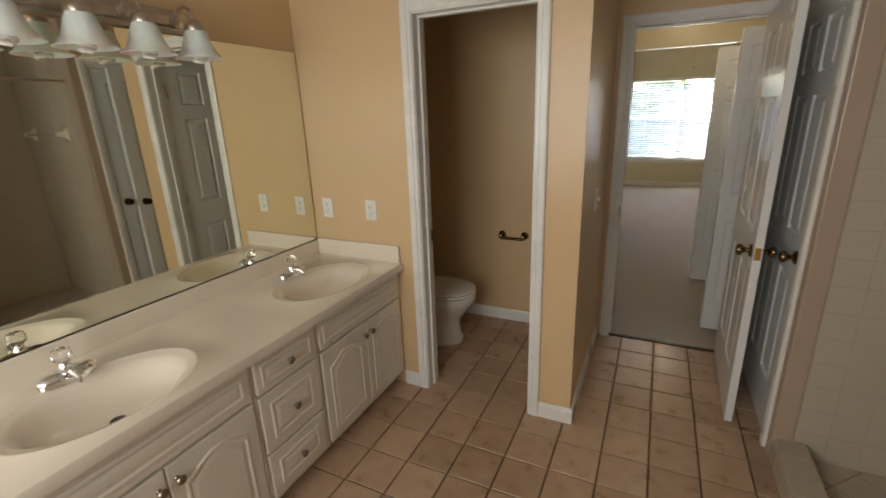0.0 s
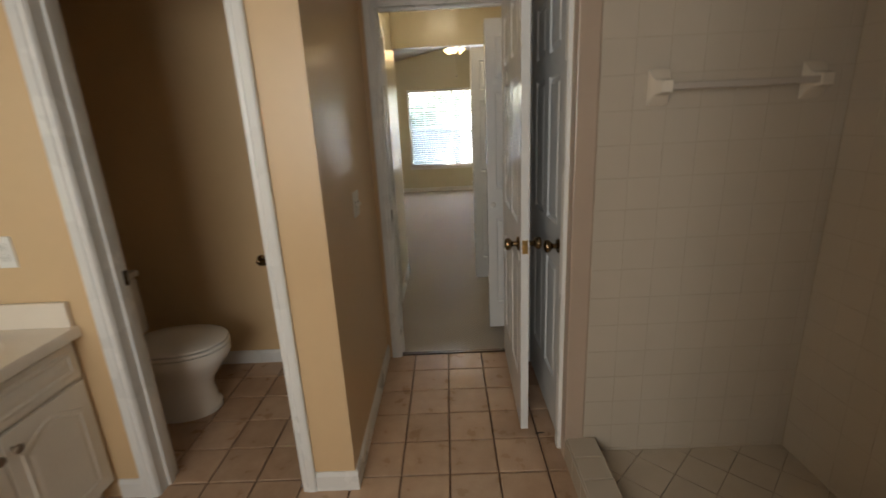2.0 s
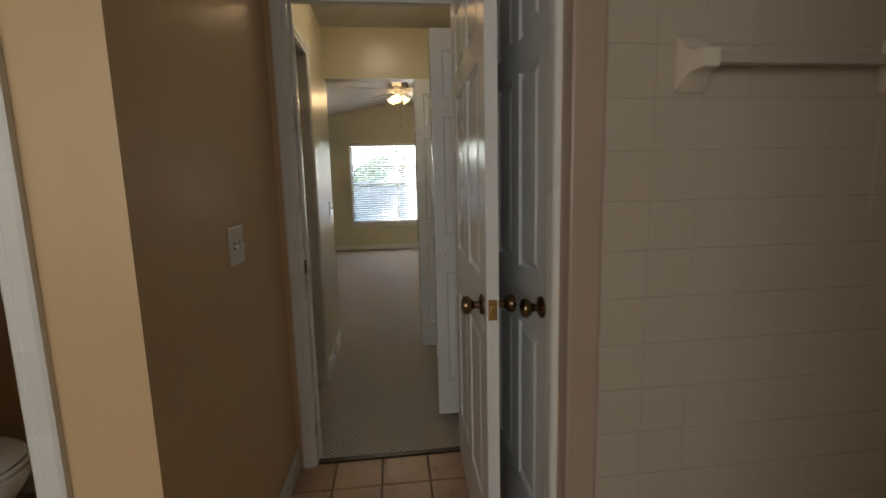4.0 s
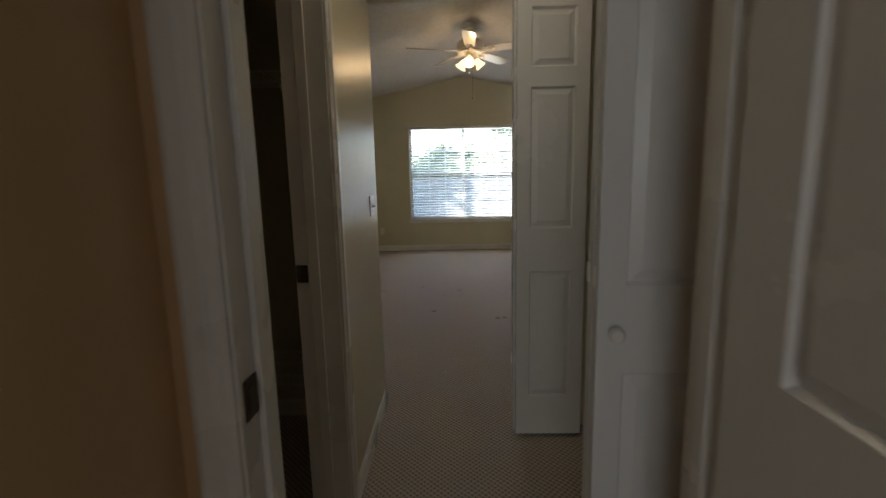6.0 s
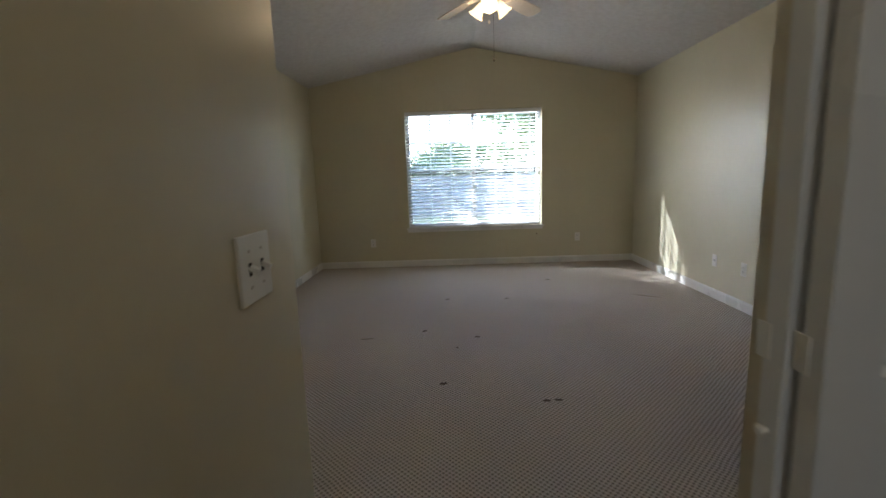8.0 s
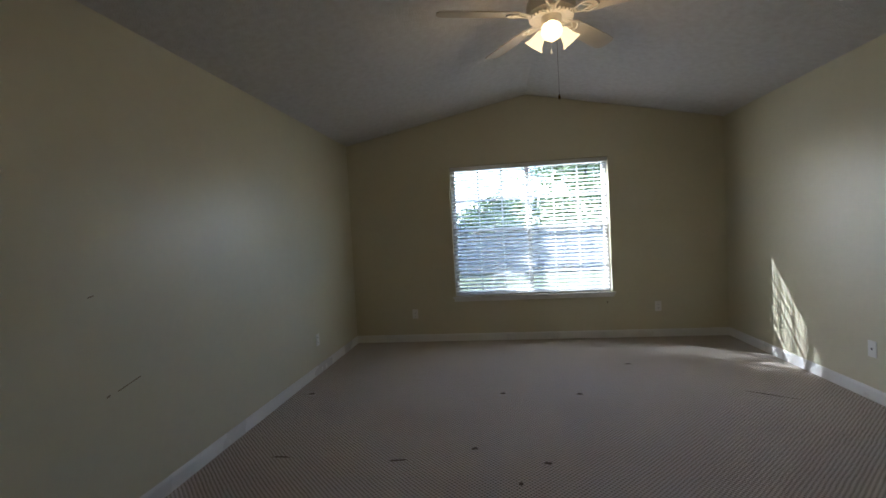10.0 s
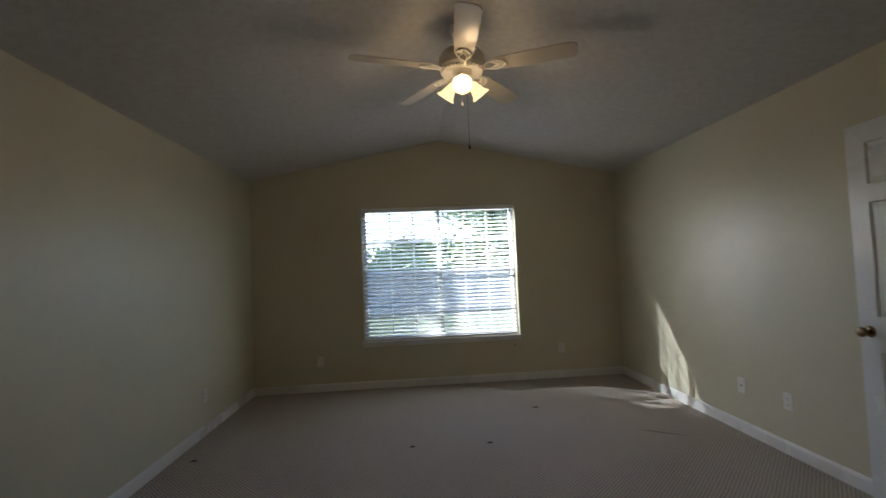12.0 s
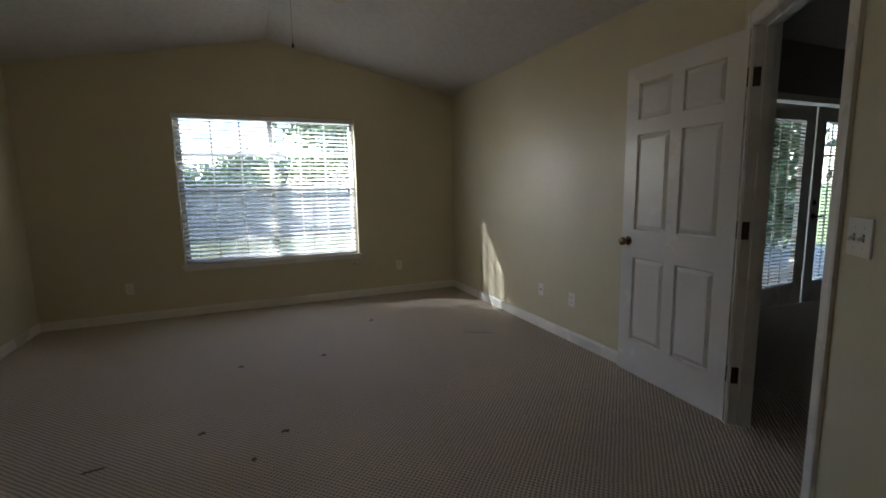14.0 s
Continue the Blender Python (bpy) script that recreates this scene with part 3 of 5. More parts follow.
# ---------------------------------------------------------------- bathroom: vanity
def raised_front(bm, y0, y1, z0, z1, x, arch=0.0, t=0.018):
    """A cabinet front in the plane x with a routed raised field; arch: rise of the field's cathedral top."""
    bx(bm, x, x + t, y0, y1, z0, z1, 0.004)
    b2 = 0.055 if (z1 - z0) > 0.16 else 0.036
    n = 10

    def loop(d, xx):
        lo, hi, zb, zt = y0 + d, y1 - d, z0 + d, z1 - d
        pts = [(xx, lo, zb), (xx, hi, zb)]
        for i in range(n + 1):
            f = i / n
            rise = -arch * (1 - math.sin(math.pi * f) ** 1.4)
            pts.append((xx, hi + (lo - hi) * f, zt + rise))
        return pts
    ring_loft(bm, [loop(b2 - 0.012, x + t - 0.0005), loop(b2 - 0.008, x + t + 0.004), loop(b2, x + t + 0.0045), loop(b2 + 0.008, x + t - 0.0002)], cap0=False, cap1=False)
    ring_loft(bm, [loop(b2 + 0.008, x + t + 0.0003), loop(b2 + 0.026, x + t + 0.004)], cap0=False)


def cabinet_knob(parent, y, z, x):
    m = Matrix.Translation((x, y, z)) @ Matrix.Rotation(radians(90), 4, "Y")
    bm = lathe(bmesh.new(), [(0.009, 0), (0.006, 0.004), (0.0055, 0.012), (0.014, 0.018), (0.0165, 0.023), (0.013, 0.028), (0.006, 0.030)], m, 16)
    return part("knob", bm, PEWTER, parent, "round antique pewter knob", True)


VF = -1.002  # face of the cabinet frame


def vanity_unit(kind, y0, y1, label):
    e = thing("vanity_cabinet", None, label, "bathroom cabinet", "vanity cabinets")
    bm = bmesh.new()
    bx(bm, VX + 0.002, VF, y0, y1, 0.09, 0.660)
    bx(bm, VF - 0.02, VF, y0, y1, 0.659, 0.742)
    bx(bm, VX + 0.002, VF - 0.019, y0, y0 + 0.018, 0.659, 0.742)
    bx(bm, VX + 0.002, VF - 0.019, y1 - 0.018, y1, 0.659, 0.742)
    part("body", bm, CABINET, e)
    part("toe_kick", boxed(VX + 0.002, VF - 0.06, y0, y1, 0, 0.09), CABINET, e)
    if kind == "drawers":
        for z0, z1 in ((0.585, 0.728), (0.318, 0.572), (0.10, 0.305)):
            bm = bmesh.new()
            raised_front(bm, y0 + 0.014, y1 - 0.014, z0, z1, VF)
            d = part("drawer", bm, CABINET, e)
            cabinet_knob(d, (y0 + y1) / 2, (z0 + z1) / 2, VF + 0.018)
    else:
        bm = bmesh.new()
        raised_front(bm, y0 + 0.014, y1 - 0.014, 0.588, 0.728, VF)
        part("false_front", bm, CABINET, e)
        mid = (y0 + y1) / 2
        for a, b2, ky in ((y0 + 0.014, mid - 0.003, mid - 0.03), (mid + 0.003, y1 - 0.014, mid + 0.03)):
            bm = bmesh.new()
            raised_front(bm, a, b2, 0.10, 0.572, VF, arch=0.05)
            d = part("cabinet_door", bm, CABINET, e)
            cabinet_knob(d, ky, 0.515, VF + 0.018)
    return e


vanity_unit("doors", -0.715, -0.004, "white sink base cabinet with cathedral doors and knobs")
vanity_unit("drawers", -1.070, -0.717, "white three-drawer vanity cabinet with round knobs")
vanity_unit("doors", -1.785, -1.072, "white sink base cabinet with chipped cathedral doors")
tagged(link("vanity_chip", boxed(VF + 0.0225, VF + 0.0235, -0.640, -0.634, 0.600, 0.607), DARK), "small dark chip in the cabinet front", "chip")

CT = 0.785
CF = -0.958
counter = thing("vanity_countertop", None, "cream cultured marble countertop with two moulded oval basins", "countertop")


def basin_patch(bm, y0, y1, cx, cy):
    x0, x1 = VX + 0.022, CF
    n = 72
    rings = []
    rect, lip = [], []
    for i in range(n):
        a = 2 * math.pi * i / n
        c, s = math.cos(a), math.sin(a)
        kx = ((x1 - cx) if c > 0 else (x0 - cx)) / c if abs(c) > 1e-6 else 1e9
        ky = ((y1 - cy) if s > 0 else (y0 - cy)) / s if abs(s) > 1e-6 else 1e9
        k = min(kx, ky)
        rect.append((cx + c * k, cy + s * k, CT))
    def ell(rx, ry, z, dx=0.0):
        return [(cx + dx + rx * math.cos(2 * math.pi * i / n), cy + ry * math.sin(2 * math.pi * i / n), z) for i in range(n)]
    rings = [rect, ell(0.207, 0.290, CT), ell(0.204, 0.286, CT + 0.0022), ell(0.198, 0.279, CT + 0.0022), ell(0.193, 0.272, CT - 0.001, 0.001),
             ell(0.178, 0.252, CT - 0.004, 0.004), ell(0.166, 0.237, CT - 0.010, 0.008), ell(0.150, 0.216, CT - 0.030, 0.012), ell(0.128, 0.186, CT - 0.056, 0.016), ell(0.098, 0.142, CT - 0.077, 0.022), ell(0.060, 0.080, CT - 0.089, 0.028), ell(0.022, 0.022, CT - 0.094, 0.032)]
    ring_loft(bm, rings, cap0=False)
    # square corners of the patch, so that no gap is left beside the ray-cut outline
    for sx, sy in ((x0, y0), (x0, y1), (x1, y0), (x1, y1)):
        near = sorted(rect, key=lambda p: (p[0] - sx) ** 2 + (p[1] - sy) ** 2)
        on_x = [p for p in near if abs(p[0] - sx) < 1e-6][0]
        on_y = [p for p in near if abs(p[1] - sy) < 1e-6][0]
        if (Vector(on_x) - Vector(on_y)).length > 1e-5:
            bm.faces.new([bm.verts.new(p) for p in (on_x, (sx, sy, CT), on_y)])


SINKS = ((-1.205, -0.390), (-1.205, -1.425))
bm = bmesh.new()
basin_patch(bm, -0.80, -0.022, *SINKS[0])
basin_patch(bm, -1.81, -1.04, *SINKS[1])
bx(bm, VX + 0.022, CF, -1.04, -0.80, CT - 0.03, CT)
ring_loft(bm, [[(CF, y, CT), (CF + 0.004, y, CT - 0.006), (CF + 0.004, y, CT - 0.040), (CF - 0.012, y, CT - 0.043), (CF - 0.012, y, CT - 0.03)] for y in (-1.81, -0.004)])
bx(bm, VX + 0.022, CF, -0.022, -0.004, CT - 0.03, CT)
top = part("counter_slab", bm, MARBLE, counter, smooth=True)
part("backsplash", boxed(VX + 0.002, VX + 0.022, -1.81, -0.004, CT - 0.03, CT + 0.085, 0.004), MARBLE, counter)
part("side_splash", boxed(VX + 0.022, CF - 0.012, -0.022, -0.003, CT, CT + 0.098, 0.004), MARBLE, counter)
for cx, cy in SINKS:
    bm = lathe(bmesh.new(), [(0.024, 0), (0.024, 0.003), (0.019, 0.005), (0.017, 0.002), (0.005, 0.004)], Matrix.Translation((cx + 0.032, cy, CT - 0.095)), 20)
    part("drain", bm, BRONZE, counter, "dark tarnished drain ring", True)


def faucet(cx, cy):
    e = thing("faucet", Matrix.Translation((-1.405, cy, CT + 0.001)), "chrome centre-set faucet with a clear crystal knob", "faucet", "vanity faucets")
    bm = bmesh.new()
    n = 28
    def oval(rx, ry, z):
        return [(rx * math.cos(2 * math.pi * i / n), math.copysign(abs(math.sin(2 * math.pi * i / n)) ** 0.8, math.sin(2 * math.pi * i / n)) * ry, z) for i in range(n)]
    ring_loft(bm, [oval(0.033, 0.086, 0), oval(0.033, 0.086, 0.016), oval(0.029, 0.080, 0.027), oval(0.020, 0.066, 0.034)])
    part("base", bm, CHROME, e, smooth=True)
    bm = bmesh.new()
    rings = []
    for f in range(9):
        u = f / 8
        x, z = 0.0 + 0.088 * u, 0.032 + 0.030 * math.sin(u * 2.2) - 0.030 * u
        r = 0.021 - 0.008 * u
        rings.append([(x, r * math.cos(a), z + r * 0.75 * math.sin(a)) for a in [2 * math.pi * i / 16 for i in range(16)]])
    ring_loft(bm, rings)
    lathe(bm, [(0.012, 0.012), (0.010, 0.036)], Matrix.Translation((0.080, 0, 0)), 14)
    part("spout", bm, CHROME, e, smooth=True)
    part("handle_stem", lathe(bmesh.new(), [(0.022, 0.022), (0.020, 0.046), (0.014, 0.056), (0.009, 0.064)], None, 18), CHROME, e, smooth=True)
    bm = bmesh.new()
    rings = []
    for r, z in ((0.014, 0.062), (0.027, 0.074), (0.029, 0.092), (0.024, 0.108), (0.014, 0.112)):
        rings.append([((r * (1.0 if i % 2 else 0.86)) * math.cos(2 * math.pi * i / 20), (r * (1.0 if i % 2 else 0.86)) * math.sin(2 * math.pi * i / 20), z) for i in range(20)])
    ring_loft(bm, rings)
    part("crystal_handle", bm, CRYSTAL, e, "clear fluted acrylic knob")
    return e


for cx, cy in SINKS:
    faucet(cx, cy)

mir = thing("vanity_mirror", None, "large frameless mirror resting on the backsplash", "mirror")
part("glass", boxed(VX + 0.001, VX + 0.007, -1.80, -0.012, CT + 0.088, 1.925), MIRROR, mir)
bm = bmesh.new()
bx(bm, VX, VX + 0.010, -1.80, -0.012, CT + 0.085, CT + 0.090)
part("mirror_channel", bm, BRONZE, mir, "thin dark channel under the glass")

# light bar over the mirror
lightbar = thing("vanity_light", None, "brushed nickel vanity light bar with frosted bell shades, unlit", "wall lamp")
bm = bx(bmesh.new(), VX, VX + 0.024, -1.40, -0.640, 1.930, 2.020, 0.010)
bx(bm, VX + 0.022, VX + 0.036, -1.37, -0.670, 1.952, 1.998, 0.008)
part("back_plate", bm, NICKEL, lightbar)
for y in (-1.320, -1.115, -0.910, -0.705):
    bm = bmesh.new()
    pts = [Vector((VX + 0.03, y, 1.975)), Vector((VX + 0.060, y, 2.010)), Vector((VX + 0.100, y, 2.020)), Vector((VX + 0.132, y, 2.000)), Vector((VX + 0.140, y, 1.965))]
    for a, b2 in zip(pts, pts[1:]):
        rod(bm, a, b2, 0.0075, 10)
    lathe(bm, [(0.026, 0), (0.026, 0.006), (0.018, 0.012), (0.010, 0.016)], Matrix.Translation((VX + 0.034, y, 1.975)) @ Matrix.Rotation(radians(90), 4, "Y"), 16)
    lathe(bm, [(0.037, -0.034), (0.039, -0.020), (0.034, -0.006), (0.022, 0.004), (0.010, 0.012)], Matrix.Translation((VX + 0.140, y, 1.958)), 18)
    part("arm", bm, NICKEL, lightbar, smooth=True)
    prof = [(0.036, 0.0), (0.045, -0.018), (0.053, -0.045), (0.061, -0.070), (0.076, -0.092), (0.091, -0.103), (0.089, -0.105), (0.073, -0.094), (0.058, -0.072), (0.050, -0.046), (0.042, -0.019), (0.033, -0.002)]
    part("shade", lathe(bmesh.new(), prof, Matrix.Translation((VX + 0.140, y, 1.930)), 32, cap=False), FROST, lightbar, "frosted white bell glass shade", True)
    bm = lathe(bmesh.new(), [(0.018, 0.0), (0.018, -0.035)], Matrix.Translation((VX + 0.140, y, 1.93)), 14)
    n, rings = 90, []
    for i in range(n + 1):
        t = i / n
        c = Vector((VX + 0.140 + 0.021 * math.cos(t * 8 * math.pi), y + 0.021 * math.sin(t * 8 * math.pi), 1.893 - 0.082 * t))
        out = Vector((math.cos(t * 8 * math.pi), math.sin(t * 8 * math.pi), 0))
        rings.append([c + out * 0.0075 * math.cos(k * math.pi / 3) + Vector((0, 0, 0.0075 * math.sin(k * math.pi / 3))) for k in range(6)])
    ring_loft(bm, rings)
    part("bulb", bm, PORCELAIN, lightbar, "unlit white spiral bulb", True)


# ---------------------------------------------------------------- plates
def plate(m, kind, label, gangs=1):
    """Wall plate: local x across, z up, standing out to -y."""
    e = thing("light_switch" if kind == "switch" else "wall_outlet", m, label, "light switch" if kind == "switch" else "outlet", "wall plates")
    w = 0.070 + 0.046 * (gangs - 1)
    part("cover_plate", boxed(-w / 2, w / 2, -0.006, 0, -0.057, 0.057, 0.002), PLASTIC, e)
    for g in range(gangs):
        x = (g - (gangs - 1) / 2) * 0.046
        if kind == "switch":
            part("slot", boxed(x - 0.0052, x + 0.0052, -0.0064, -0.005, -0.011, 0.011), DARK, e, "dark toggle slot")
            bm = bx(bmesh.new(), -0.0045, 0.0045, -0.017, 0, -0.005, 0.005, 0.0015)
            bm.transform(Matrix.Translation((x, -0.006, 0.003)) @ Matrix.Rotation(radians(28), 4, "X"))
            part("toggle", bm, PLASTIC, e)
            for z in (-0.030, 0.030):
                part("screw", lathe(bmesh.new(), [(0.003, 0), (0.002, 0.001)], Matrix.Translation((x, -0.006, z)) @ Matrix.Rotation(radians(90), 4, "X"), 10), NICKEL, e)
        elif kind == "outlet":
            for z in (-0.020, 0.020):
                part("receptacle", boxed(x - 0.016, x + 0.016, -0.0085, -0.005, z - 0.014, z + 0.014, 0.003), PLASTIC, e)
                bm = bmesh.new()
                bx(bm, x - 0.008, x - 0.006, -0.0090, -0.008, z - 0.004, z + 0.006)
                bx(bm, x + 0.005, x + 0.007, -0.0090, -0.008, z - 0.003, z + 0.005)
                rod(bm, (x, -0.0090, z - 0.009), (x, -0.008, z - 0.009), 0.0022, 8)
                part("slots", bm, DARK, e, "dark socket slots")
        else:
            part("jack", boxed(x - 0.007, x + 0.007, -0.0075, -0.005, -0.006, 0.006), DARK, e, "dark jack opening")
    return e


T = lambda x, y, z: Matrix.Translation((x, y, z))
plate(T(-1.447, 0, 1.073), "outlet", "white duplex outlet on the tan vanity side wall")
plate(T(-1.143, 0, 1.075), "outlet", "white duplex outlet on the tan wall by the doorway")
plate(T(0, 0.530, 1.10) @ ROT(90), "switch", "white double light switch on the tan hall wall", 2)
plate(T(0, 2.640, 1.108) @ ROT(90) @ Matrix.Scale(0.85, 4), "switch", "white double light switch on the passage wall", 2)
plate(T(XR, 6.190, 0.358) @ ROT(-90), "jack", "white cable jack plate on the sunlit wall")
plate(T(XR, 5.765, 0.357) @ ROT(-90), "outlet", "white duplex outlet low on the sunlit wall")
plate(T(XL, 6.936, 0.332) @ ROT(90), "outlet", "white duplex outlet low on the shaded wall")
plate(T(-0.83, YF, 0.34), "outlet", "white duplex outlet under the window wall")
plate(T(1.99, YF, 0.35), "outlet", "white duplex outlet beside the window")
plate(slant @ T(0.985, 0, 1.125), "switch", "white double light switch beside the entry door", 2)


# ---------------------------------------------------------------- toilet
def egg(cx, cy, rx0, rx1, ry, z, n=40):
    out = []
    for i in range(n):
        a = 2 * math.pi * i / n
        c, s = math.cos(a), math.sin(a)
        out.append((cx + (rx1 if c > 0 else rx0) * c, cy + ry * math.copysign(abs(s) ** 0.92, s), z))
    return out


TY = 0.605
toilet = thing("toilet", None, "white porcelain toilet with a closed lid", "toilet")
bm = bmesh.new()
ring_loft(bm, [egg(-1.09, TY, 0.21, 0.195, 0.136, 0.0), egg(-1.09, TY, 0.21, 0.195, 0.136, 0.03), egg(-1.09, TY, 0.20, 0.178, 0.124, 0.05), egg(-1.08, TY, 0.20, 0.162, 0.114, 0.14), egg(-1.07, TY, 0.21, 0.170, 0.116, 0.19),
               egg(-1.06, TY, 0.22, 0.205, 0.138, 0.245), egg(-1.06, TY, 0.24, 0.245, 0.172, 0.30), egg(-1.06, TY, 0.25, 0.262, 0.184, 0.335), egg(-1.06, TY, 0.25, 0.264, 0.186, 0.372)])
bx(bm, -1.50, -1.24, TY - 0.10, TY + 0.10, 0.18, 0.372, 0.03)
part("bowl", bm, PORCELAIN, toilet, smooth=True)
part("seat", ring_loft(bmesh.new(), [egg(-1.06, TY, 0.235, 0.260, 0.182, 0.375), egg(-1.06, TY, 0.240, 0.266, 0.187, 0.381), egg(-1.06, TY, 0.240, 0.266, 0.187, 0.390), egg(-1.06, TY, 0.235, 0.260, 0.182, 0.395)]), PORCELAIN, toilet, smooth=True)
part("lid", ring_loft(bmesh.new(), [egg(-1.062, TY, 0.235, 0.258, 0.180, 0.399), egg(-1.062, TY, 0.240, 0.264, 0.186, 0.405), egg(-1.062, TY, 0.240, 0.262, 0.184, 0.413), egg(-1.062, TY, 0.215, 0.235, 0.160, 0.421), egg(-1.062, TY, 0.1, 0.11, 0.08, 0.424)]), PORCELAIN, toilet, smooth=True)
part("tank", bx(bmesh.new(), -1.535, -1.345, TY - 0.22, TY + 0.22, 0.372, 0.70, 0.022), PORCELAIN, toilet, smooth=True)
part("tank_lid", bx(bmesh.new(), -1.542, -1.335, TY - 0.23, TY + 0.23, 0.702, 0.738, 0.012), PORCELAIN, toilet, smooth=True)
part("flush_lever", bx(bmesh.new(), -1.345, -1.325, TY - 0.19, TY - 0.12, 0.635, 0.65, 0.004), CHROME, toilet, "chrome flush lever")
toilet.location.x = 0.03

holder = thing("toilet_paper_holder", None, "empty dark metal toilet paper holder on the wall", "paper holder")
for x in (-0.715, -0.545):
    bm = lathe(bmesh.new(), [(0.028, 0), (0.028, 0.005), (0.019, 0.010), (0.010, 0.018), (0.010, 0.045), (0.014, 0.052), (0.012, 0.062), (0.004, 0.066)], Matrix.Translation((x, 1.07, 0.695)) @ Matrix.Rotation(radians(90), 4, "X"), 20)
    part("post", bm, BRASS, holder, smooth=True)
part("roller", rod(bmesh.new(), (-0.715, 1.018, 0.680), (-0.545, 1.018, 0.680), 0.011, 12), BRASS, holder, smooth=True)

# ---------------------------------------------------------------- shower
def soap_bracket(x, flip):
    """Ceramic towel-bar post, flared against the wall."""
    bm = bmesh.new()
    rings = []
    for d, w, h in ((0.0, 0.036, 0.058), (0.010, 0.035, 0.054), (0.024, 0.030, 0.032), (0.042, 0.024, 0.021), (0.062, 0.021, 0.021), (0.072, 0.018, 0.018)):
        rings.append([(x + w * sx, 0.117 - d, 1.522 + h * sz) for sx, sz in ((-1, -1), (-0.6, -1.06), (0.6, -1.06), (1, -1), (1, 1), (0.6, 1.06), (-0.6, 1.06), (-1, 1))])
    ring_loft(bm, rings)
    return bm


CERAMIC = pmat("glazed_almond_ceramic", (0.70, 0.62, 0.51), 0.15, var=0.04, scale=12)
bar = thing("towel_bar", None, "almond ceramic towel bar on the tiled shower wall", "towel bar")
part("bracket", soap_bracket(1.162, 1), CERAMIC, bar, smooth=True)
part("bracket", soap_bracket(1.682, -1), CERAMIC, bar, smooth=True)
part("rail", bx(bmesh.new(), 1.16, 1.684, 0.052, 0.074, 1.511, 1.533, 0.003), pmat("clear_white_acrylic", (0.46, 0.40, 0.34), 0.25, var=0.03), bar, "translucent white square rail")

EDGE = pmat("pinkish_beige_edge_tile", (0.44, 0.34, 0.26), 0.3, var=0.05, scale=5)
tagged(link("shower_bullnose", bx(bmesh.new(), 0.884, 0.963, 0.114, 0.178, 0.0, H, 0.006), EDGE), "brown-beige rounded edge tile strip beside the shower", "tile trim", kind="structure")
curb = tagged(link("shower_curb", boxed(0.893, 1.015, -1.11, 0.126, 0.0, 0.103), WGROUT), "almond tiled shower curb", "shower curb", kind="structure")
tagged(link("shower_floor", boxed(1.015, 1.832, -1.11, 0.128, 0.0, 0.028), WGROUT), "grouted shower floor", "floor", kind="structure")
showerfloor = bpy.data.objects["shower_floor"]
rail = thing("shower_rail", None, "pale metal rail across the shower opening", "shower rail")
part("rail", rod(bmesh.new(), (0.955, -1.108, 1.93), (0.955, 0.118, 1.93), 0.014, 14), CHROME, rail, smooth=True)
for y in (-1.108, 0.128):
    part("flange", lathe(bmesh.new(), [(0.03, 0), (0.026, 0.008), (0.016, 0.012)], Matrix.Translation((0.955, y, 1.93)) @ Matrix.Rotation(radians(-90 if y < 0 else 90), 4, "X"), 18), CHROME, rail, smooth=True)

# ---------------------------------------------------------------- passage and closets
dome = thing("ceiling_dome_light", None, "lit round white glass ceiling light", "ceiling lamp")
part("pan", lathe(bmesh.new(), [(0.150, 0), (0.150, -0.012), (0.140, -0.022)], T(0.43, 1.95, H), 32), FANW, dome, smooth=True)
part("glass_dome", lathe(bmesh.new(), [(0.140, -0.018), (0.134, -0.045), (0.110, -0.072), (0.065, -0.092), (0.02, -0.098)], T(0.43, 1.95, H), 32), DOME, dome, "glowing white glass dome", True)
dome.children[1].visible_shadow = False


def wire_shelf(x0, x1, y0, y1, z, label, along="x"):
    """Ventilated wire shelf: cross wires close together, a hanging front lip, angled braces."""
    e = thing("wire_shelf", None, label, "wire shelf", "closet wire shelves")
    bm = bmesh.new()
    n = int((x1 - x0) / 0.026)
    for i in range(n + 1):
        x = x0 + (x1 - x0) * i / n
        rod(bm, (x, y0, z), (x, y1, z), 0.0018, 4)
        rod(bm, (x, y0, z), (x, y0, z - 0.045), 0.0018, 4)
    part("wire_deck", bm, WIRE, e)
    for y, zz in ((y0, z), (y0, z - 0.045), ((y0 + y1) / 2, z - 0.004), (y1 - 0.01, z - 0.004)):
        part("long_wire", rod(bmesh.new(), (x0, y, zz - 0.003), (x1, y, zz - 0.003), 0.0035, 6), WIRE, e)
    for f in (0.12, 0.5, 0.88):
        x = x0 + (x1 - x0) * f
        bm = rod(bmesh.new(), (x, y0 + 0.01, z - 0.045), (x, y1, z - 0.30), 0.004, 6)
        part("brace", bm, WIRE, e)
        part("wall_clip", bx(bmesh.new(), x - 0.01, x + 0.01, y1 - 0.02, y1, z - 0.018, z + 0.006, 0.003), PLASTIC, e)
    return e


wire_shelf(-1.64, -0.14, 2.40, 2.70, 1.685, "white wire shelf high in the dim walk-in closet")
wire_shelf(-1.64, -0.14, 2.40, 2.70, 0.36, "white wire shelf low in the dim walk-in closet")
wire_shelf(1.12, 1.94, 2.62, 2.95, 1.02, "white wire shelf in the dark folding-door closet")
stop = thing("door_stop_bumper", None, "small white round wall bumper", "door bumper")
part("disc", lathe(bmesh.new(), [(0.02, 0), (0.018, 0.008), (0.01, 0.012)], T(-0.86, 2.70, 1.27) @ Matrix.Rotation(radians(90), 4, "X"), 16), PLASTIC, stop, smooth=True)

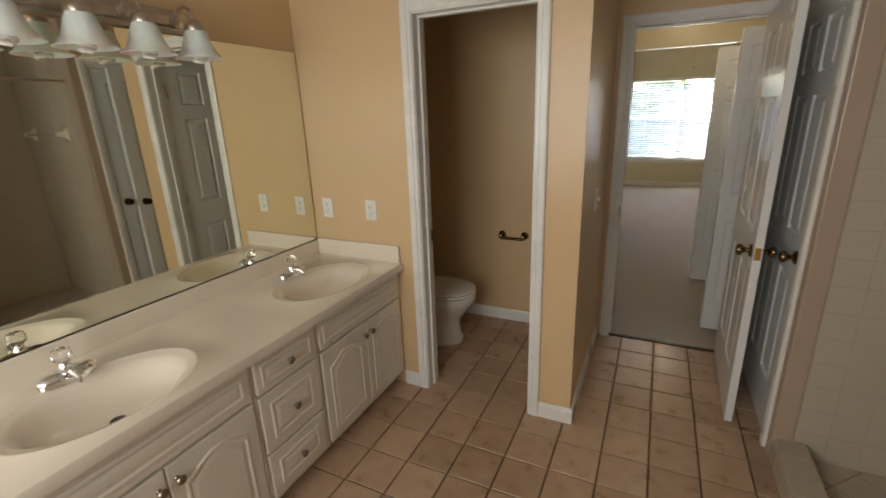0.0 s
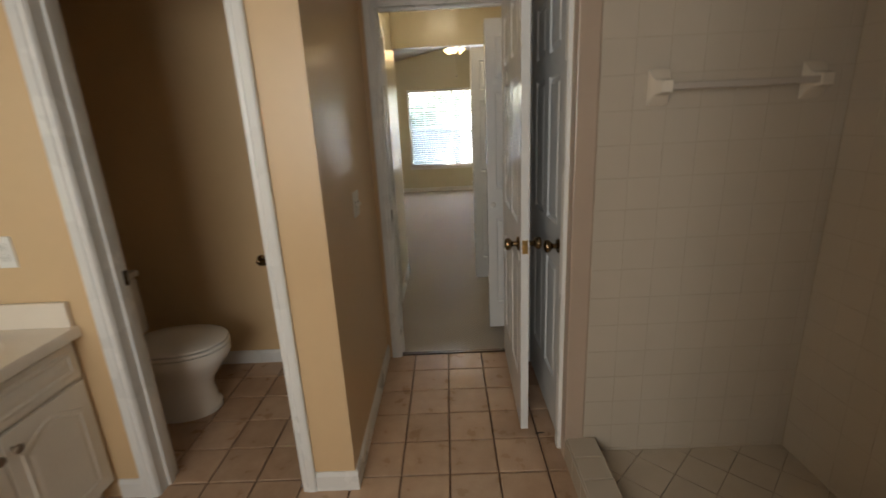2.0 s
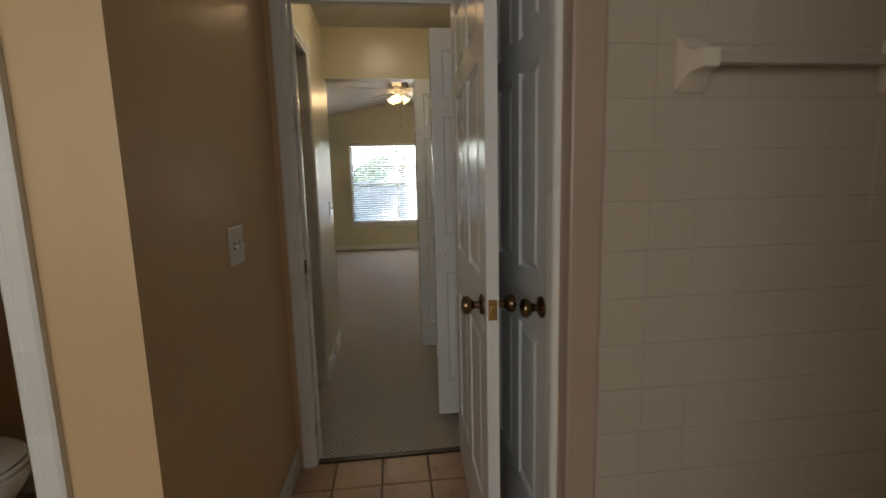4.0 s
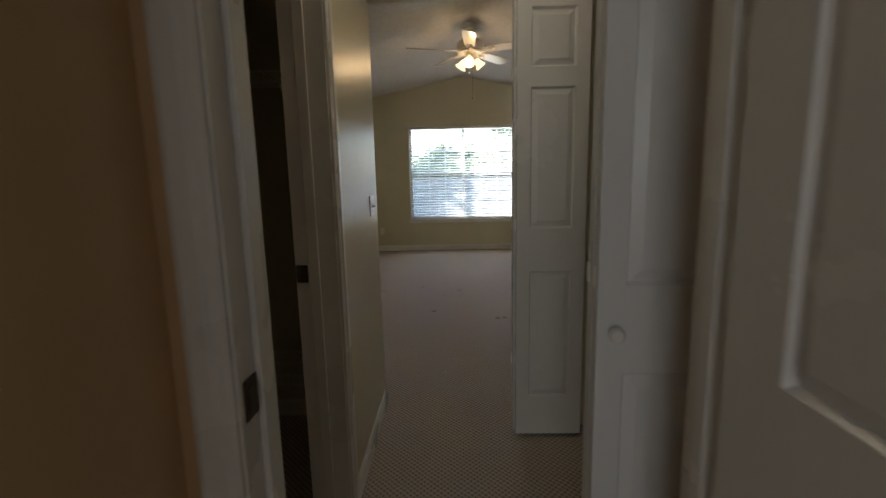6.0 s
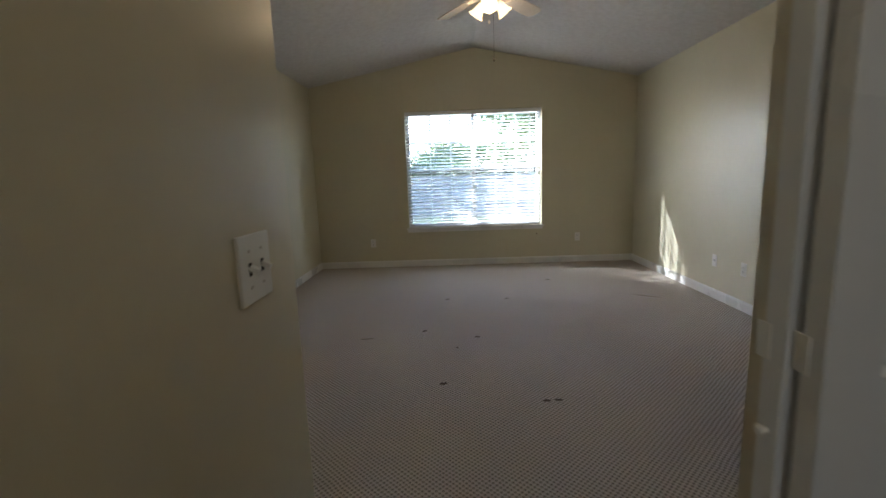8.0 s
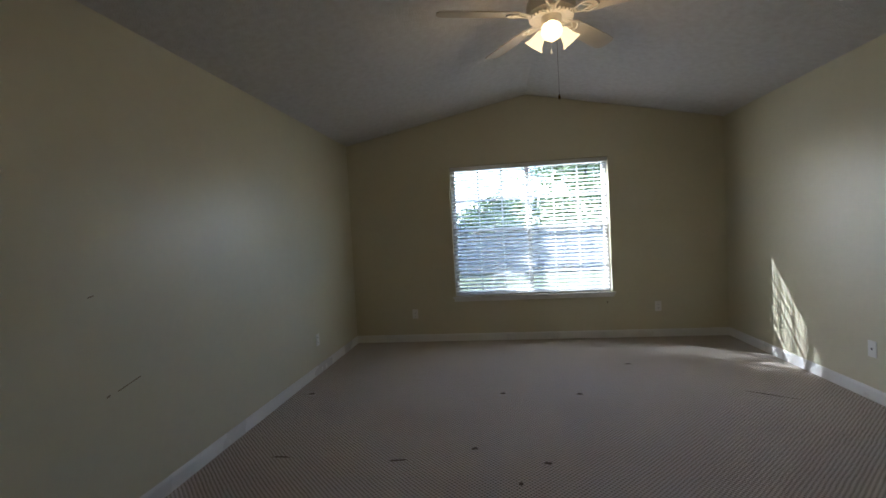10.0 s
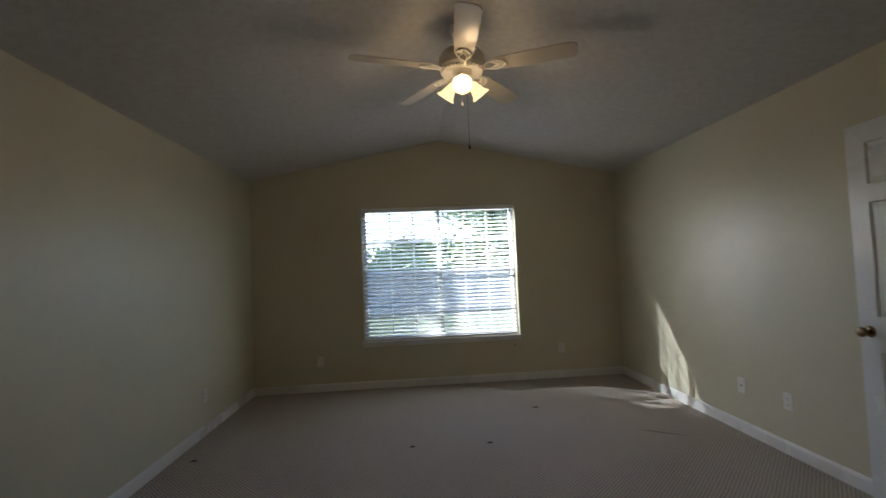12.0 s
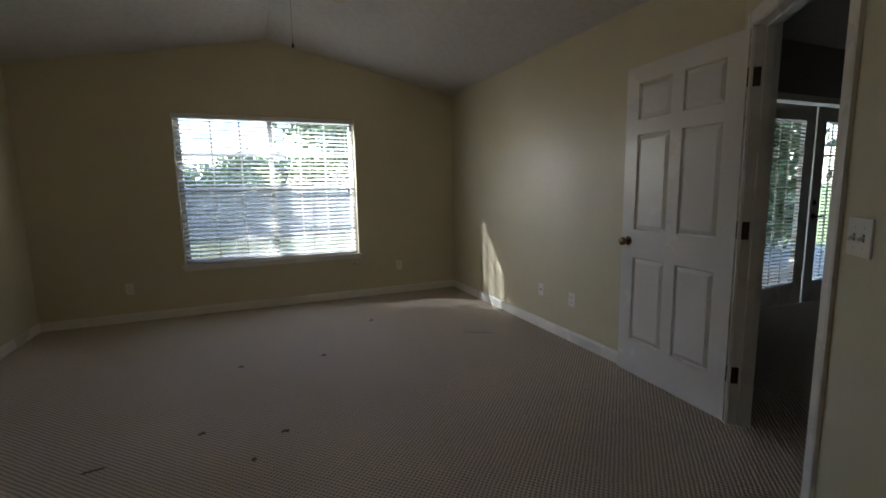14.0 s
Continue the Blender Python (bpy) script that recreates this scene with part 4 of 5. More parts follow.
def screen_material():
    m = bpy.data.materials.new("insect_screen_mesh")
    m.use_nodes = True
    nt = m.node_tree
    t = nt.nodes.new("ShaderNodeBsdfTransparent")
    mix = nt.nodes.new("ShaderNodeMixShader")
    mix.inputs[0].default_value = 0.30
    b = nt.nodes["Principled BSDF"]
    b.inputs["Base Color"].default_value = (0.30, 0.32, 0.35, 1)
    b.inputs["Roughness"].default_value = 0.6
    nt.links.new(t.outputs[0], mix.inputs[1])
    nt.links.new(b.outputs[0], mix.inputs[2])
    nt.links.new(mix.outputs[0], nt.nodes["Material Output"].inputs[0])
    return m


SCREEN = screen_material()

# ---------------------------------------------------------------- bedroom window and blind
win = thing("window_bedroom", None, "white vinyl twin window with grilles behind a blind", "window")
win["kind"] = "structure"
for b2 in ((WX0, WX0 + 0.05, WZ0, WZ1), (WX1 - 0.05, WX1, WZ0, WZ1), (WX0 + 0.05, WX1 - 0.05, WZ0, WZ0 + 0.05), (WX0 + 0.05, WX1 - 0.05, WZ1 - 0.05, WZ1), (0.565, 0.615, WZ0 + 0.05, WZ1 - 0.05)):
    part("frame", boxed(b2[0], b2[1], YF + 0.075, YF + 0.135, b2[2], b2[3], 0.004), VINYL, win)
for x0, x1 in ((WX0 + 0.05, 0.565), (0.615, WX1 - 0.05)):
    part("meeting_rail", boxed(x0, x1, YF + 0.085, YF + 0.125, 1.300, 1.340, 0.004), VINYL, win)
    for f in (1 / 3, 2 / 3):
        x = x0 + (x1 - x0) * f
        part("muntin", boxed(x - 0.009, x + 0.009, YF + 0.100, YF + 0.112, WZ0 + 0.05, 1.290), VINYL, win)
        part("muntin", boxed(x - 0.009, x + 0.009, YF + 0.100, YF + 0.112, 1.345, WZ1 - 0.05), VINYL, win)
    for z in (0.93, 1.69):
        part("muntin", boxed(x0, x1, YF + 0.101, YF + 0.111, z - 0.009, z + 0.009), VINYL, win)
    for z0, z1 in ((WZ0 + 0.05, 1.290), (1.345, WZ1 - 0.05)):
        p = part("pane", boxed(x0, x1, YF + 0.104, YF + 0.108, z0, z1), PANE, win, "clear glass pane")
        p.visible_shadow = False
    sc = part("insect_screen", boxed(x0, x1, YF + 0.1275, YF + 0.1285, WZ0 + 0.05, 1.300), SCREEN, win, "grey insect screen on the lower sash")
bm = bx(bmesh.new(), WX0 - 0.03, WX1 + 0.03, YF - 0.022, YF + 0.08, WZ0 - 0.026, WZ0 - 0.001, 0.005)
bx(bm, WX0 - 0.015, WX1 + 0.015, YF - 0.012, YF, WZ0 - 0.060, WZ0 - 0.026, 0.003)
part("sill", bm, TRIM, win, "white painted window sill")

blind = thing("window_blind", None, "white horizontal slat blind lowered with its slats open", "blind")
BY = YF + 0.038
part("head_rail", bx(bmesh.new(), WX0 + 0.006, WX1 - 0.006, BY - 0.028, BY + 0.026, WZ1 - 0.050, WZ1 - 0.004, 0.003), SLAT, blind)
part("bottom_rail", bx(bmesh.new(), WX0 + 0.010, WX1 - 0.028, BY - 0.024, BY + 0.024, WZ0 + 0.006, WZ0 + 0.024, 0.004), SLAT, blind)
prof = [(-0.025, 0.0), (-0.012, 0.0025), (0, 0.0033), (0.012, 0.0025), (0.025, 0.0), (0.025, -0.0018), (0, 0.0012), (-0.025, -0.0018)]
bm = ring_loft(bmesh.new(), [[(x, y, z) for y, z in prof] for x in (WX0 + 0.010, WX1 - 0.028)])
bmesh.ops.recalc_face_normals(bm, faces=bm.faces)
slat_mesh = bpy.data.meshes.new("slat")
bm.to_mesh(slat_mesh)
bm.free()
slat_mesh.materials.append(SLAT)
NS = 34
for i in range(NS):
    s = new("slat", slat_mesh)
    s.parent = blind
    s.matrix_world = T(0, BY, WZ0 + 0.050 + i * (WZ1 - WZ0 - 0.125) / (NS - 1)) @ Matrix.Rotation(radians(22.5 + random.uniform(-1.6, 1.6)), 4, "X") @ Matrix.Rotation(radians(random.uniform(-0.12, 0.12)), 4, "Y")
for x in (-0.18, 0.19, 0.59, 0.99, 1.35):
    for dy in (-0.026, 0.026):
        part("ladder_cord", rod(bmesh.new(), (x, BY + dy, WZ0 + 0.02), (x, BY + dy, WZ1 - 0.05), 0.0016, 5), SLAT, blind)
part("tilt_wand", rod(bmesh.new(), (1.385, BY - 0.036, 1.28), (1.385, BY - 0.034, WZ1 - 0.05), 0.004, 8), SLAT, blind)
bm = bmesh.new()
rod(bm, (1.41, BY - 0.034, 1.30), (1.41, BY - 0.034, WZ1 - 0.05), 0.0015, 5)
lathe(bm, [(0.003, 0.05), (0.008, 0.02), (0.007, 0.0)], T(1.41, BY - 0.034, 1.26), 10)
part("lift_cord", bm, RUBBER, blind, "thin cord with a dark tassel")

# ---------------------------------------------------------------- ceiling fan
FX, FY = 0.614, 5.600
FZ = 2.586
fan = thing("ceiling_fan", None, "white five-blade ceiling fan with lit amber glass shades", "ceiling fan")
part("canopy", lathe(bmesh.new(), [(0.066, RIDGE - 0.005), (0.070, RIDGE - 0.030), (0.058, RIDGE - 0.062), (0.020, RIDGE - 0.080)], T(FX, FY, 0), 24), FANW, fan, smooth=True)
part("downrod", rod(bmesh.new(), (FX, FY, FZ + 0.10), (FX, FY, RIDGE - 0.06), 0.012, 12), FANW, fan, smooth=True)
part("motor_housing", lathe(bmesh.new(), [(0.030, 0.135), (0.075, 0.120), (0.120, 0.098), (0.142, 0.070), (0.146, 0.035), (0.138, 0.012)], T(FX, FY, FZ), 36), FANW, fan, smooth=True)
bm = bmesh.new()
for i in range(30):
    a = 2 * math.pi * i / 30
    b3 = bmesh.new()
    bx(b3, 0.062, 0.134, -0.006, 0.006, -0.004, 0.012, 0.002)
    b3.transform(T(FX, FY, FZ) @ Matrix.Rotation(a, 4, "Z") @ Matrix.Rotation(radians(12), 4, "Y"))
    me = bpy.data.meshes.new("tmp")
    b3.to_mesh(me)
    b3.free()
    bm.from_mesh(me)
    bpy.data.meshes.remove(me)
lathe(bm, [(0.138, 0.012), (0.140, 0.004), (0.130, 0.0), (0.130, 0.010)], T(FX, FY, FZ), 36, cap=False)
lathe(bm, [(0.064, -0.010), (0.066, 0.0), (0.060, 0.008)], T(FX, FY, FZ), 24)
part("vent_ring", bm, FANW, fan, "white pierced scrollwork ring")
# black disc gives the shade seen through the ring's openings
part("vent_shadow", lathe(bmesh.new(), [(0.128, 0.018), (0.05, 0.018)], T(FX, FY, FZ), 30), RUBBER, fan, "black disc standing in for shade inside the motor")
BLADE_WOOD = pmat("white_fan_blade", (0.62, 0.55, 0.45), 0.22, var=0.05, scale=12)
for k in range(5):
    a = radians(194.5 + 72 * k)
    m = T(FX, FY, FZ - 0.004) @ Matrix.Rotation(a, 4, "Z")
    pitch = m @ Matrix.Rotation(radians(-12), 4, "X")
    bm = bmesh.new()
    out = []
    for x, w in ((0.205, 0.050), (0.225, 0.056), (0.40, 0.064), (0.60, 0.068), (0.660, 0.066), (0.684, 0.052), (0.694, 0.03)):
        out.append((x, w))
    ring = [(x, w) for x, w in out] + [(x, -w) for x, w in reversed(out)]
    ring_loft(bm, [[(x, y, -0.003) for x, y in ring], [(x, y, 0.003) for x, y in ring]])
    bm.transform(pitch)
    blade = part("blade", bm, BLADE_WOOD, fan)
    bm = bmesh.new()
    for s in (-1, 1):
        pts = [(0.095, 0.010 * s, 0.002), (0.135, 0.014 * s, -0.012), (0.175, 0.032 * s, -0.006), (0.215, 0.046 * s, -0.006), (0.255, 0.030 * s, -0.006), (0.275, 0.004 * s, -0.006)]
        for p, q in zip(pts, pts[1:]):
            rod(bm, p, q, 0.006, 6)
        rod(bm, (0.175, 0.032 * s, -0.006), (0.235, 0.0, -0.006), 0.005, 6)
    bx(bm, 0.085, 0.150, -0.013, 0.013, -0.012, -0.002, 0.003)
    bm.transform(pitch)
    part("blade_iron", bm, FANW, fan, "white scrolled blade bracket")
part("switch_housing", lathe(bmesh.new(), [(0.058, -0.004), (0.060, -0.02), (0.056, -0.055), (0.048, -0.068), (0.018, -0.080)], T(FX, FY, FZ), 24), FANW, fan, smooth=True)
LAMPS = []
for k in range(3):
    a = radians(262 + 120 * k)
    tilt = T(FX, FY, FZ - 0.062) @ Matrix.Rotation(a, 4, "Z") @ T(0.046, 0, 0) @ Matrix.Rotation(radians(-43), 4, "Y")
    part("lamp_arm", lathe(bmesh.new(), [(0.017, 0.02), (0.018, -0.012), (0.024, -0.024), (0.022, -0.034)], tilt, 14), FANW, fan, smooth=True)
    n, rings = 36, []
    for r, z, wv in ((0.024, -0.030, 0), (0.031, -0.052, 0), (0.037, -0.076, 0.01), (0.044, -0.100, 0.01), (0.055, -0.120, 0.025), (0.062, -0.126, 0.035)):
        rings.append([tilt @ Vector((r * (1 + wv * math.cos(8 * 2 * math.pi * i / n)) * math.cos(2 * math.pi * i / n), r * (1 + wv * math.cos(8 * 2 * math.pi * i / n)) * math.sin(2 * math.pi * i / n), z)) for i in range(n)])
    sh = part("shade", ring_loft(bmesh.new(), rings, cap0=False, cap1=False), LIT, fan, "lit amber tulip glass shade", True)
    sh.visible_shadow = False
    bl = part("bulb", lathe(bmesh.new(), [(0.011, -0.034), (0.013, -0.055), (0.018, -0.072), (0.020, -0.086), (0.014, -0.098), (0.005, -0.103)], tilt, 16), FILAMENT, fan, "glowing light bulb", True)
    bl.visible_shadow = False
    bulb("fan_lamp", tilt @ Vector((0, 0, -0.105)), 0.24, (1.0, 0.66, 0.32), 0.05)
for x, y, z in ((FX - 0.012, FY - 0.035, 2.36), (FX + 0.02, FY - 0.05, 2.09)):
    bm = rod(bmesh.new(), (x, y, z), (x, y, FZ - 0.05), 0.0012, 5)
    lathe(bm, [(0.002, 0.03), (0.007, 0.018), (0.007, 0.004), (0.003, 0)], T(x, y, z - 0.025), 10)
    part("pull_chain", bm, BRASS if z < 2.2 else FANW, fan, "thin pull chain with a small bob")

# ---------------------------------------------------------------- carpet marks, wall scuffs
def stain(x, y, w, d, a=0.0, mat=STAIN, label="small dark burn mark on the carpet", name="carpet_mark"):
    bm = bmesh.new()
    n = 12
    out = []
    for i in range(n):
        t = 2 * math.pi * i / n
        k = random.uniform(0.65, 1.1)
        out.append((w / 2 * k * math.cos(t), d / 2 * k * math.sin(t)))
    ring_loft(bm, [[(u, v, 0.0) for u, v in out], [(u * 0.8, v * 0.8, 0.002) for u, v in out]])
    ob = link(name, bm, mat)
    ob.matrix_world = T(x, y, 0.001) @ ROT(a)
    return tagged(ob, label, "carpet mark", "carpet marks")


for x, y, w, d, a in ((0.77, 4.29, 0.05, 0.03, 20), (0.835, 4.295, 0.05, 0.025, -10), (0.201, 4.518, 0.06, 0.035, 5), (0.450, 5.29, 0.06, 0.035, 0), (0.033, 5.45, 0.05, 0.04, 20), (0.800, 6.34, 0.07, 0.045, 10), (-1.41, 6.38, 0.06, 0.05, 0), (1.369, 7.10, 0.07, 0.05, 0), (0.207, 6.365, 0.05, 0.05, 0), (0.294, 5.08, 0.03, 0.04, 0)):
    stain(x, y, w, d, a)
stain(-0.405, 5.30, 0.14, 0.02, 8, label="dark straight dent line in the carpet")
stain(-1.14, 5.32, 0.13, 0.02, 0, label="dark straight dent line in the carpet")
stain(2.15, 6.30, 0.34, 0.012, -34, label="thin dark crease in the carpet")
stain(0.329, 3.194, 0.014, 0.012, 0, PAPER, "tiny white scrap lying on the carpet", "paper_scrap")
stain(0.815, 0.29, 0.06, 0.01, 8, RUBBER, "dark short scuff beside the linen door", "floor_scuff").location.z = 0.004
for y, z, w, h in ((4.74, 0.66, 0.14, 0.006), (4.57, 1.11, 0.03, 0.006), (4.62, 0.64, 0.02, 0.008)):
    bm = boxed(0, 0.0012, -w / 2, w / 2, -h / 2, h / 2)
    ob = link("wall_scuff", bm, SCUFF)
    ob.matrix_world = T(XL, y, z) @ Matrix.Rotation(radians(12), 4, "X")
    tagged(ob, "thin dark scuff on the cream wall", "scuff", "wall scuffs")
ob = link("wall_scuff", boxed(0, 0.012, -0.0012, 0, 0, 0.02), STAIN)
ob.matrix_world = T(1.43, YF, 0.40)
tagged(ob, "small dark nick under the window", "scuff", "wall scuffs")


# ---------------------------------------------------------------- glazed doors of the room beyond
def french_leaf(x0, handle):
    e = thing("patio_door", None, "white glazed patio door with an enclosed slat blind", "patio door", "pair of patio doors")
    y, w, h = 5.65, 0.84, 2.04
    g0, g1, z0, z1 = x0 + 0.16, x0 + w - 0.16, 0.24, 1.89
    for b2 in ((x0, g0, 0.01, h), (g1, x0 + w, 0.01, h), (g0, g1, 0.01, z0), (g0, g1, z1, h)):
        part("rail", boxed(b2[0], b2[1], y, y + 0.044, b2[2], b2[3], 0.002), TRIM, e)
    p = part("pane", boxed(g0, g1, y + 0.02, y + 0.024, z0, z1), PANE, e)
    p.visible_shadow = False
    bm = bmesh.new()
    for i in range(46):
        z = z0 + 0.02 + i * (z1 - z0 - 0.04) / 45
        b3 = (g0 + 0.01, g1 - 0.01, y - 0.028, y - 0.006, z - 0.005, z + 0.005)
        bx(bm, *b3)
    tagged(part("slats", bm, SLAT, e, "narrow white blind slats"), kind="stuff")
    for f in (1 / 3, 2 / 3):
        part("muntin", boxed(g0 + (g1 - g0) * f - 0.008, g0 + (g1 - g0) * f + 0.008, y + 0.026, y + 0.036, z0, z1), TRIM, e)
    for k in range(1, 5):
        part("muntin", boxed(g0, g1, y + 0.027, y + 0.035, z0 + (z1 - z0) * k / 5 - 0.008, z0 + (z1 - z0) * k / 5 + 0.008), TRIM, e)
    if handle:
        bm = lathe(bmesh.new(), [(0.03, 0), (0.028, 0.008), (0.012, 0.012), (0.011, 0.045)], T(x0 + 0.06, y, 0.93) @ Matrix.Rotation(radians(90), 4, "X"), 16)
        rod(bm, (x0 + 0.06, y - 0.04, 0.93), (x0 + 0.16, y - 0.04, 0.93), 0.009, 10)
        lathe(bm, [(0.028, 0), (0.024, 0.012)], T(x0 + 0.06, y, 1.07) @ Matrix.Rotation(radians(90), 4, "X"), 16)
        part("lever_handle", bm, BRONZE, e, "dark bronze lever and deadbolt", True)
    return e


french_leaf(4.82, False)
french_leaf(5.69, True)
bm = boxed(4.70, 4.785, 5.60, 5.62, 0, 2.12)
bx(bm, 6.525, 6.61, 5.60, 5.62, 0, 2.12)
bx(bm, 4.785, 6.525, 5.60, 5.62, 2.06, 2.12)
tagged(link("trim_patio_door", bm, TRIM), "white casing round the patio doors", "door frame", kind="structure")

# ---------------------------------------------------------------- outdoors
tagged(link("ground", boxed(-300, 300, 8.27, 400, -0.5, -0.25), GRASS), "sunlit lawn reaching into the distance", "ground", kind="structure")
tagged(link("patio", boxed(-6, 12, 8.27, 12.5, -0.249, -0.15), PATIO), "pale concrete patio outside the window", "patio", kind="structure")
tagged(link("patio_side", boxed(2.9, 12, 5.76, 8.27, -0.30, -0.15), PATIO), "pale concrete outside the patio doors", "patio", kind="structure")
# unseen slab, added to cut the sky light entering the patio doors
tagged(link("porch_roof", boxed(2.9, 9.5, 5.76, 9.4, 2.5, 2.62), FENCEM), "unseen roof slab added to darken the room beyond", "porch roof", kind="structure")
fence = thing("fence", None, "weathered grey board fence across the lawn", "fence")
for i in range(60):
    x = -14 + i * 0.52
    part("board", boxed(x, x + 0.49, 19.0, 19.03, -0.25, 1.25 + random.uniform(-0.02, 0.02)), FENCEM, fence)
part("rail", boxed(-14, 17.2, 19.03, 19.07, 0.9, 1.0), FENCEM, fence)

house = thing("neighbour_house", None, "distant blue-grey house behind the fence", "house")
part("wall", boxed(-16, -5.5, 30, 38, -0.25, 3.2), SHINGLE, house)
part("roof", ring_loft(bmesh.new(), [[(-16.5, 29.5, 3.2), (-5, 29.5, 3.2), (-5, 38.5, 3.2), (-16.5, 38.5, 3.2)], [(-15, 33.8, 5.2), (-6.5, 33.8, 5.2), (-6.5, 34.2, 5.2), (-15, 34.2, 5.2)]]), FENCEM, house)
for x in (-14, -11, -8):
    part("window", boxed(x, x + 1, 29.96, 30.01, 0.9, 2.2), TRIM, house)


def tree(x, y, h, r, leaves, label):
    e = thing("tree", T(x, y, -0.25), label, "tree", "trees behind the fence")
    bm = bmesh.new()
    rod(bm, (0, 0, 0), (0.1, 0, h * 0.5), 0.12, 10, 0.07)
    tips = []
    for i in range(14):
        a = random.uniform(0, 2 * math.pi)
        z0 = h * random.uniform(0.15, 0.5)
        tip = (r * 0.7 * math.cos(a), r * 0.7 * math.sin(a), h * random.uniform(0.28, 0.92))
        rod(bm, (0.05, 0, z0), tip, 0.06, 6, 0.015)
        tips.append(Vector(tip))
    part("trunk", bm, BARK, e)
    verts, faces = [], []
    for i in range(leaves):
        c = random.choice(tips) + Vector((random.gauss(0, r * 0.26), random.gauss(0, r * 0.26), random.gauss(0, h * 0.09)))
        q = Euler([random.uniform(0, 6.28) for _ in range(3)]).to_matrix()
        s = random.uniform(0.09, 0.2)
        k = len(verts)
        verts += [c + q @ Vector(p) for p in ((-s, 0, 0), (0, -s * 0.5, s * 0.15), (s, 0, 0), (0, s * 0.5, s * 0.15))]
        faces.append((k, k + 1, k + 2, k + 3))
    me = bpy.data.meshes.new("crown")
    me.from_pydata([tuple(v) for v in verts], [], faces)
    me.materials.append(LEAF)
    c = new("crown", me)
    c.parent = e
    return e


tree(1.2, 25.0, 3.0, 1.9, 4200, "leafy green tree with a broad crown")
tree(4.4, 23.5, 4.9, 2.3, 6000, "tall dark green tree beside the fence")
tree(-1.6, 26.0, 2.6, 1.7, 3000, "low yellow-green tree behind the fence")
# out-of-view tree, placed so its crown keeps most sun off the carpet
tree(-7.15, 12.35, 8.4, 0.55, 5200, "tall narrow unseen tree placed to shade part of the window")
tree(8.0, 9.9, 2.9, 1.2, 5200, "leafy tree close to the patio doors")
tree(9.8, 9.7, 3.0, 1.3, 5200, "leafy tree beyond the patio")
for sx, sy in ((7.2, 9.6), (8.9, 10.3), (10.6, 10.0)):
    tree(sx, sy, 1.7, 1.1, 3600, "low leafy shrub beyond the patio")
chair = thing("patio_chair", None, "white metal patio chair with crossed legs", "chair")
for a, b2 in (((-0.1, 10.6, -0.15), (0.12, 10.6, 0.55)), ((0.12, 10.6, -0.15), (-0.1, 10.6, 0.30)), ((0.45, 10.6, -0.15), (0.62, 10.6, 0.55)), ((0.65, 10.6, -0.15), (0.45, 10.6, 0.30)), ((0.12, 10.6, 0.55), (0.62, 10.6, 0.55)), ((-0.1, 10.6, 0.30), (0.45, 10.6, 0.30))):
    part("leg" if a[2] < 0 else "rail", rod(bmesh.new(), a, b2, 0.018, 8), WIRE, chair)

# ---------------------------------------------------------------- tiles, last
P = 0.2085


def tile_mesh(name, w, h, t, bev, material, axis):
    """A square tile lying at its centre, its upper edge eased. axis: the way that its face looks."""
    bm = bmesh.new()
    def rect(d, z):
        a, b2 = w / 2 - d, h / 2 - d
        return [(-a, -b2, z), (a, -b2, z), (a, b2, z), (-a, b2, z)]
    ring_loft(bm, [rect(0, 0), rect(0, t - bev), rect(bev, t)], cap0=False)
    if axis == "-y":
        bm.transform(Matrix.Rotation(radians(90), 4, "X"))
    elif axis == "-x":
        bm.transform(Matrix.Rotation(radians(-90), 4, "Y") @ Matrix.Rotation(radians(90), 4, "Z"))
    me = bpy.data.meshes.new(name)
    bmesh.ops.recalc_face_normals(bm, faces=bm.faces)
    bm.to_mesh(me)
    bm.free()
    me.materials.append(material)
    return me


full = tile_mesh("floor_tile", P - 0.007, P - 0.007, 0.009, 0.003, TILE, "z")
cut = tile_mesh("floor_tile_cut", P - 0.007, 0.182, 0.009, 0.003, TILE, "z")
X0, Y0 = 0.386, 0.056
for i in range(-10, 7):
    for j in range(-17, 5):
        cx, cy = X0 + (i + 0.5) * P, Y0 + (j + 0.5) * P
        if cx < -1.06 and -1.75 < cy < 0 or cx < VX - 0.02 or cx > 0.95 and cy > -1.3:
            continue
        me, y = (cut, 0.985) if j == 4 else (full, cy)
        ob = new("tile", me)
        ob.parent = floor_bath
        ob.location = (cx, y, -0.008 + random.uniform(-0.0006, 0.0006))
        ob.rotation_euler = (random.gauss(0, 0.0012), random.gauss(0, 0.0012), 0)

Q = 0.1167
G = 0.0014          # joint
wall_tiles = {}


def wall_tile(name, w, h, axis):
    """One mesh for each size of wall tile."""
    key = (round(w, 3), round(h, 3), axis)
    if key not in wall_tiles:
        wall_tiles[key] = tile_mesh(name, w - G, h - G, 0.008, 0.0006, WTILE, axis)
    return wall_tiles[key]


def cut_run(start, lo, hi):
    """Stretches between joints that start somewhere and repeat every Q, cut off at both ends."""
    k = math.floor((lo - start) / Q)
    out = []
    while start + k * Q < hi - 0.004:
        a, b2 = max(lo, start + k * Q), min(hi, start + (k + 1) * Q)
        if b2 - a > 0.006:
            out.append((a, b2))
        k += 1
    return out


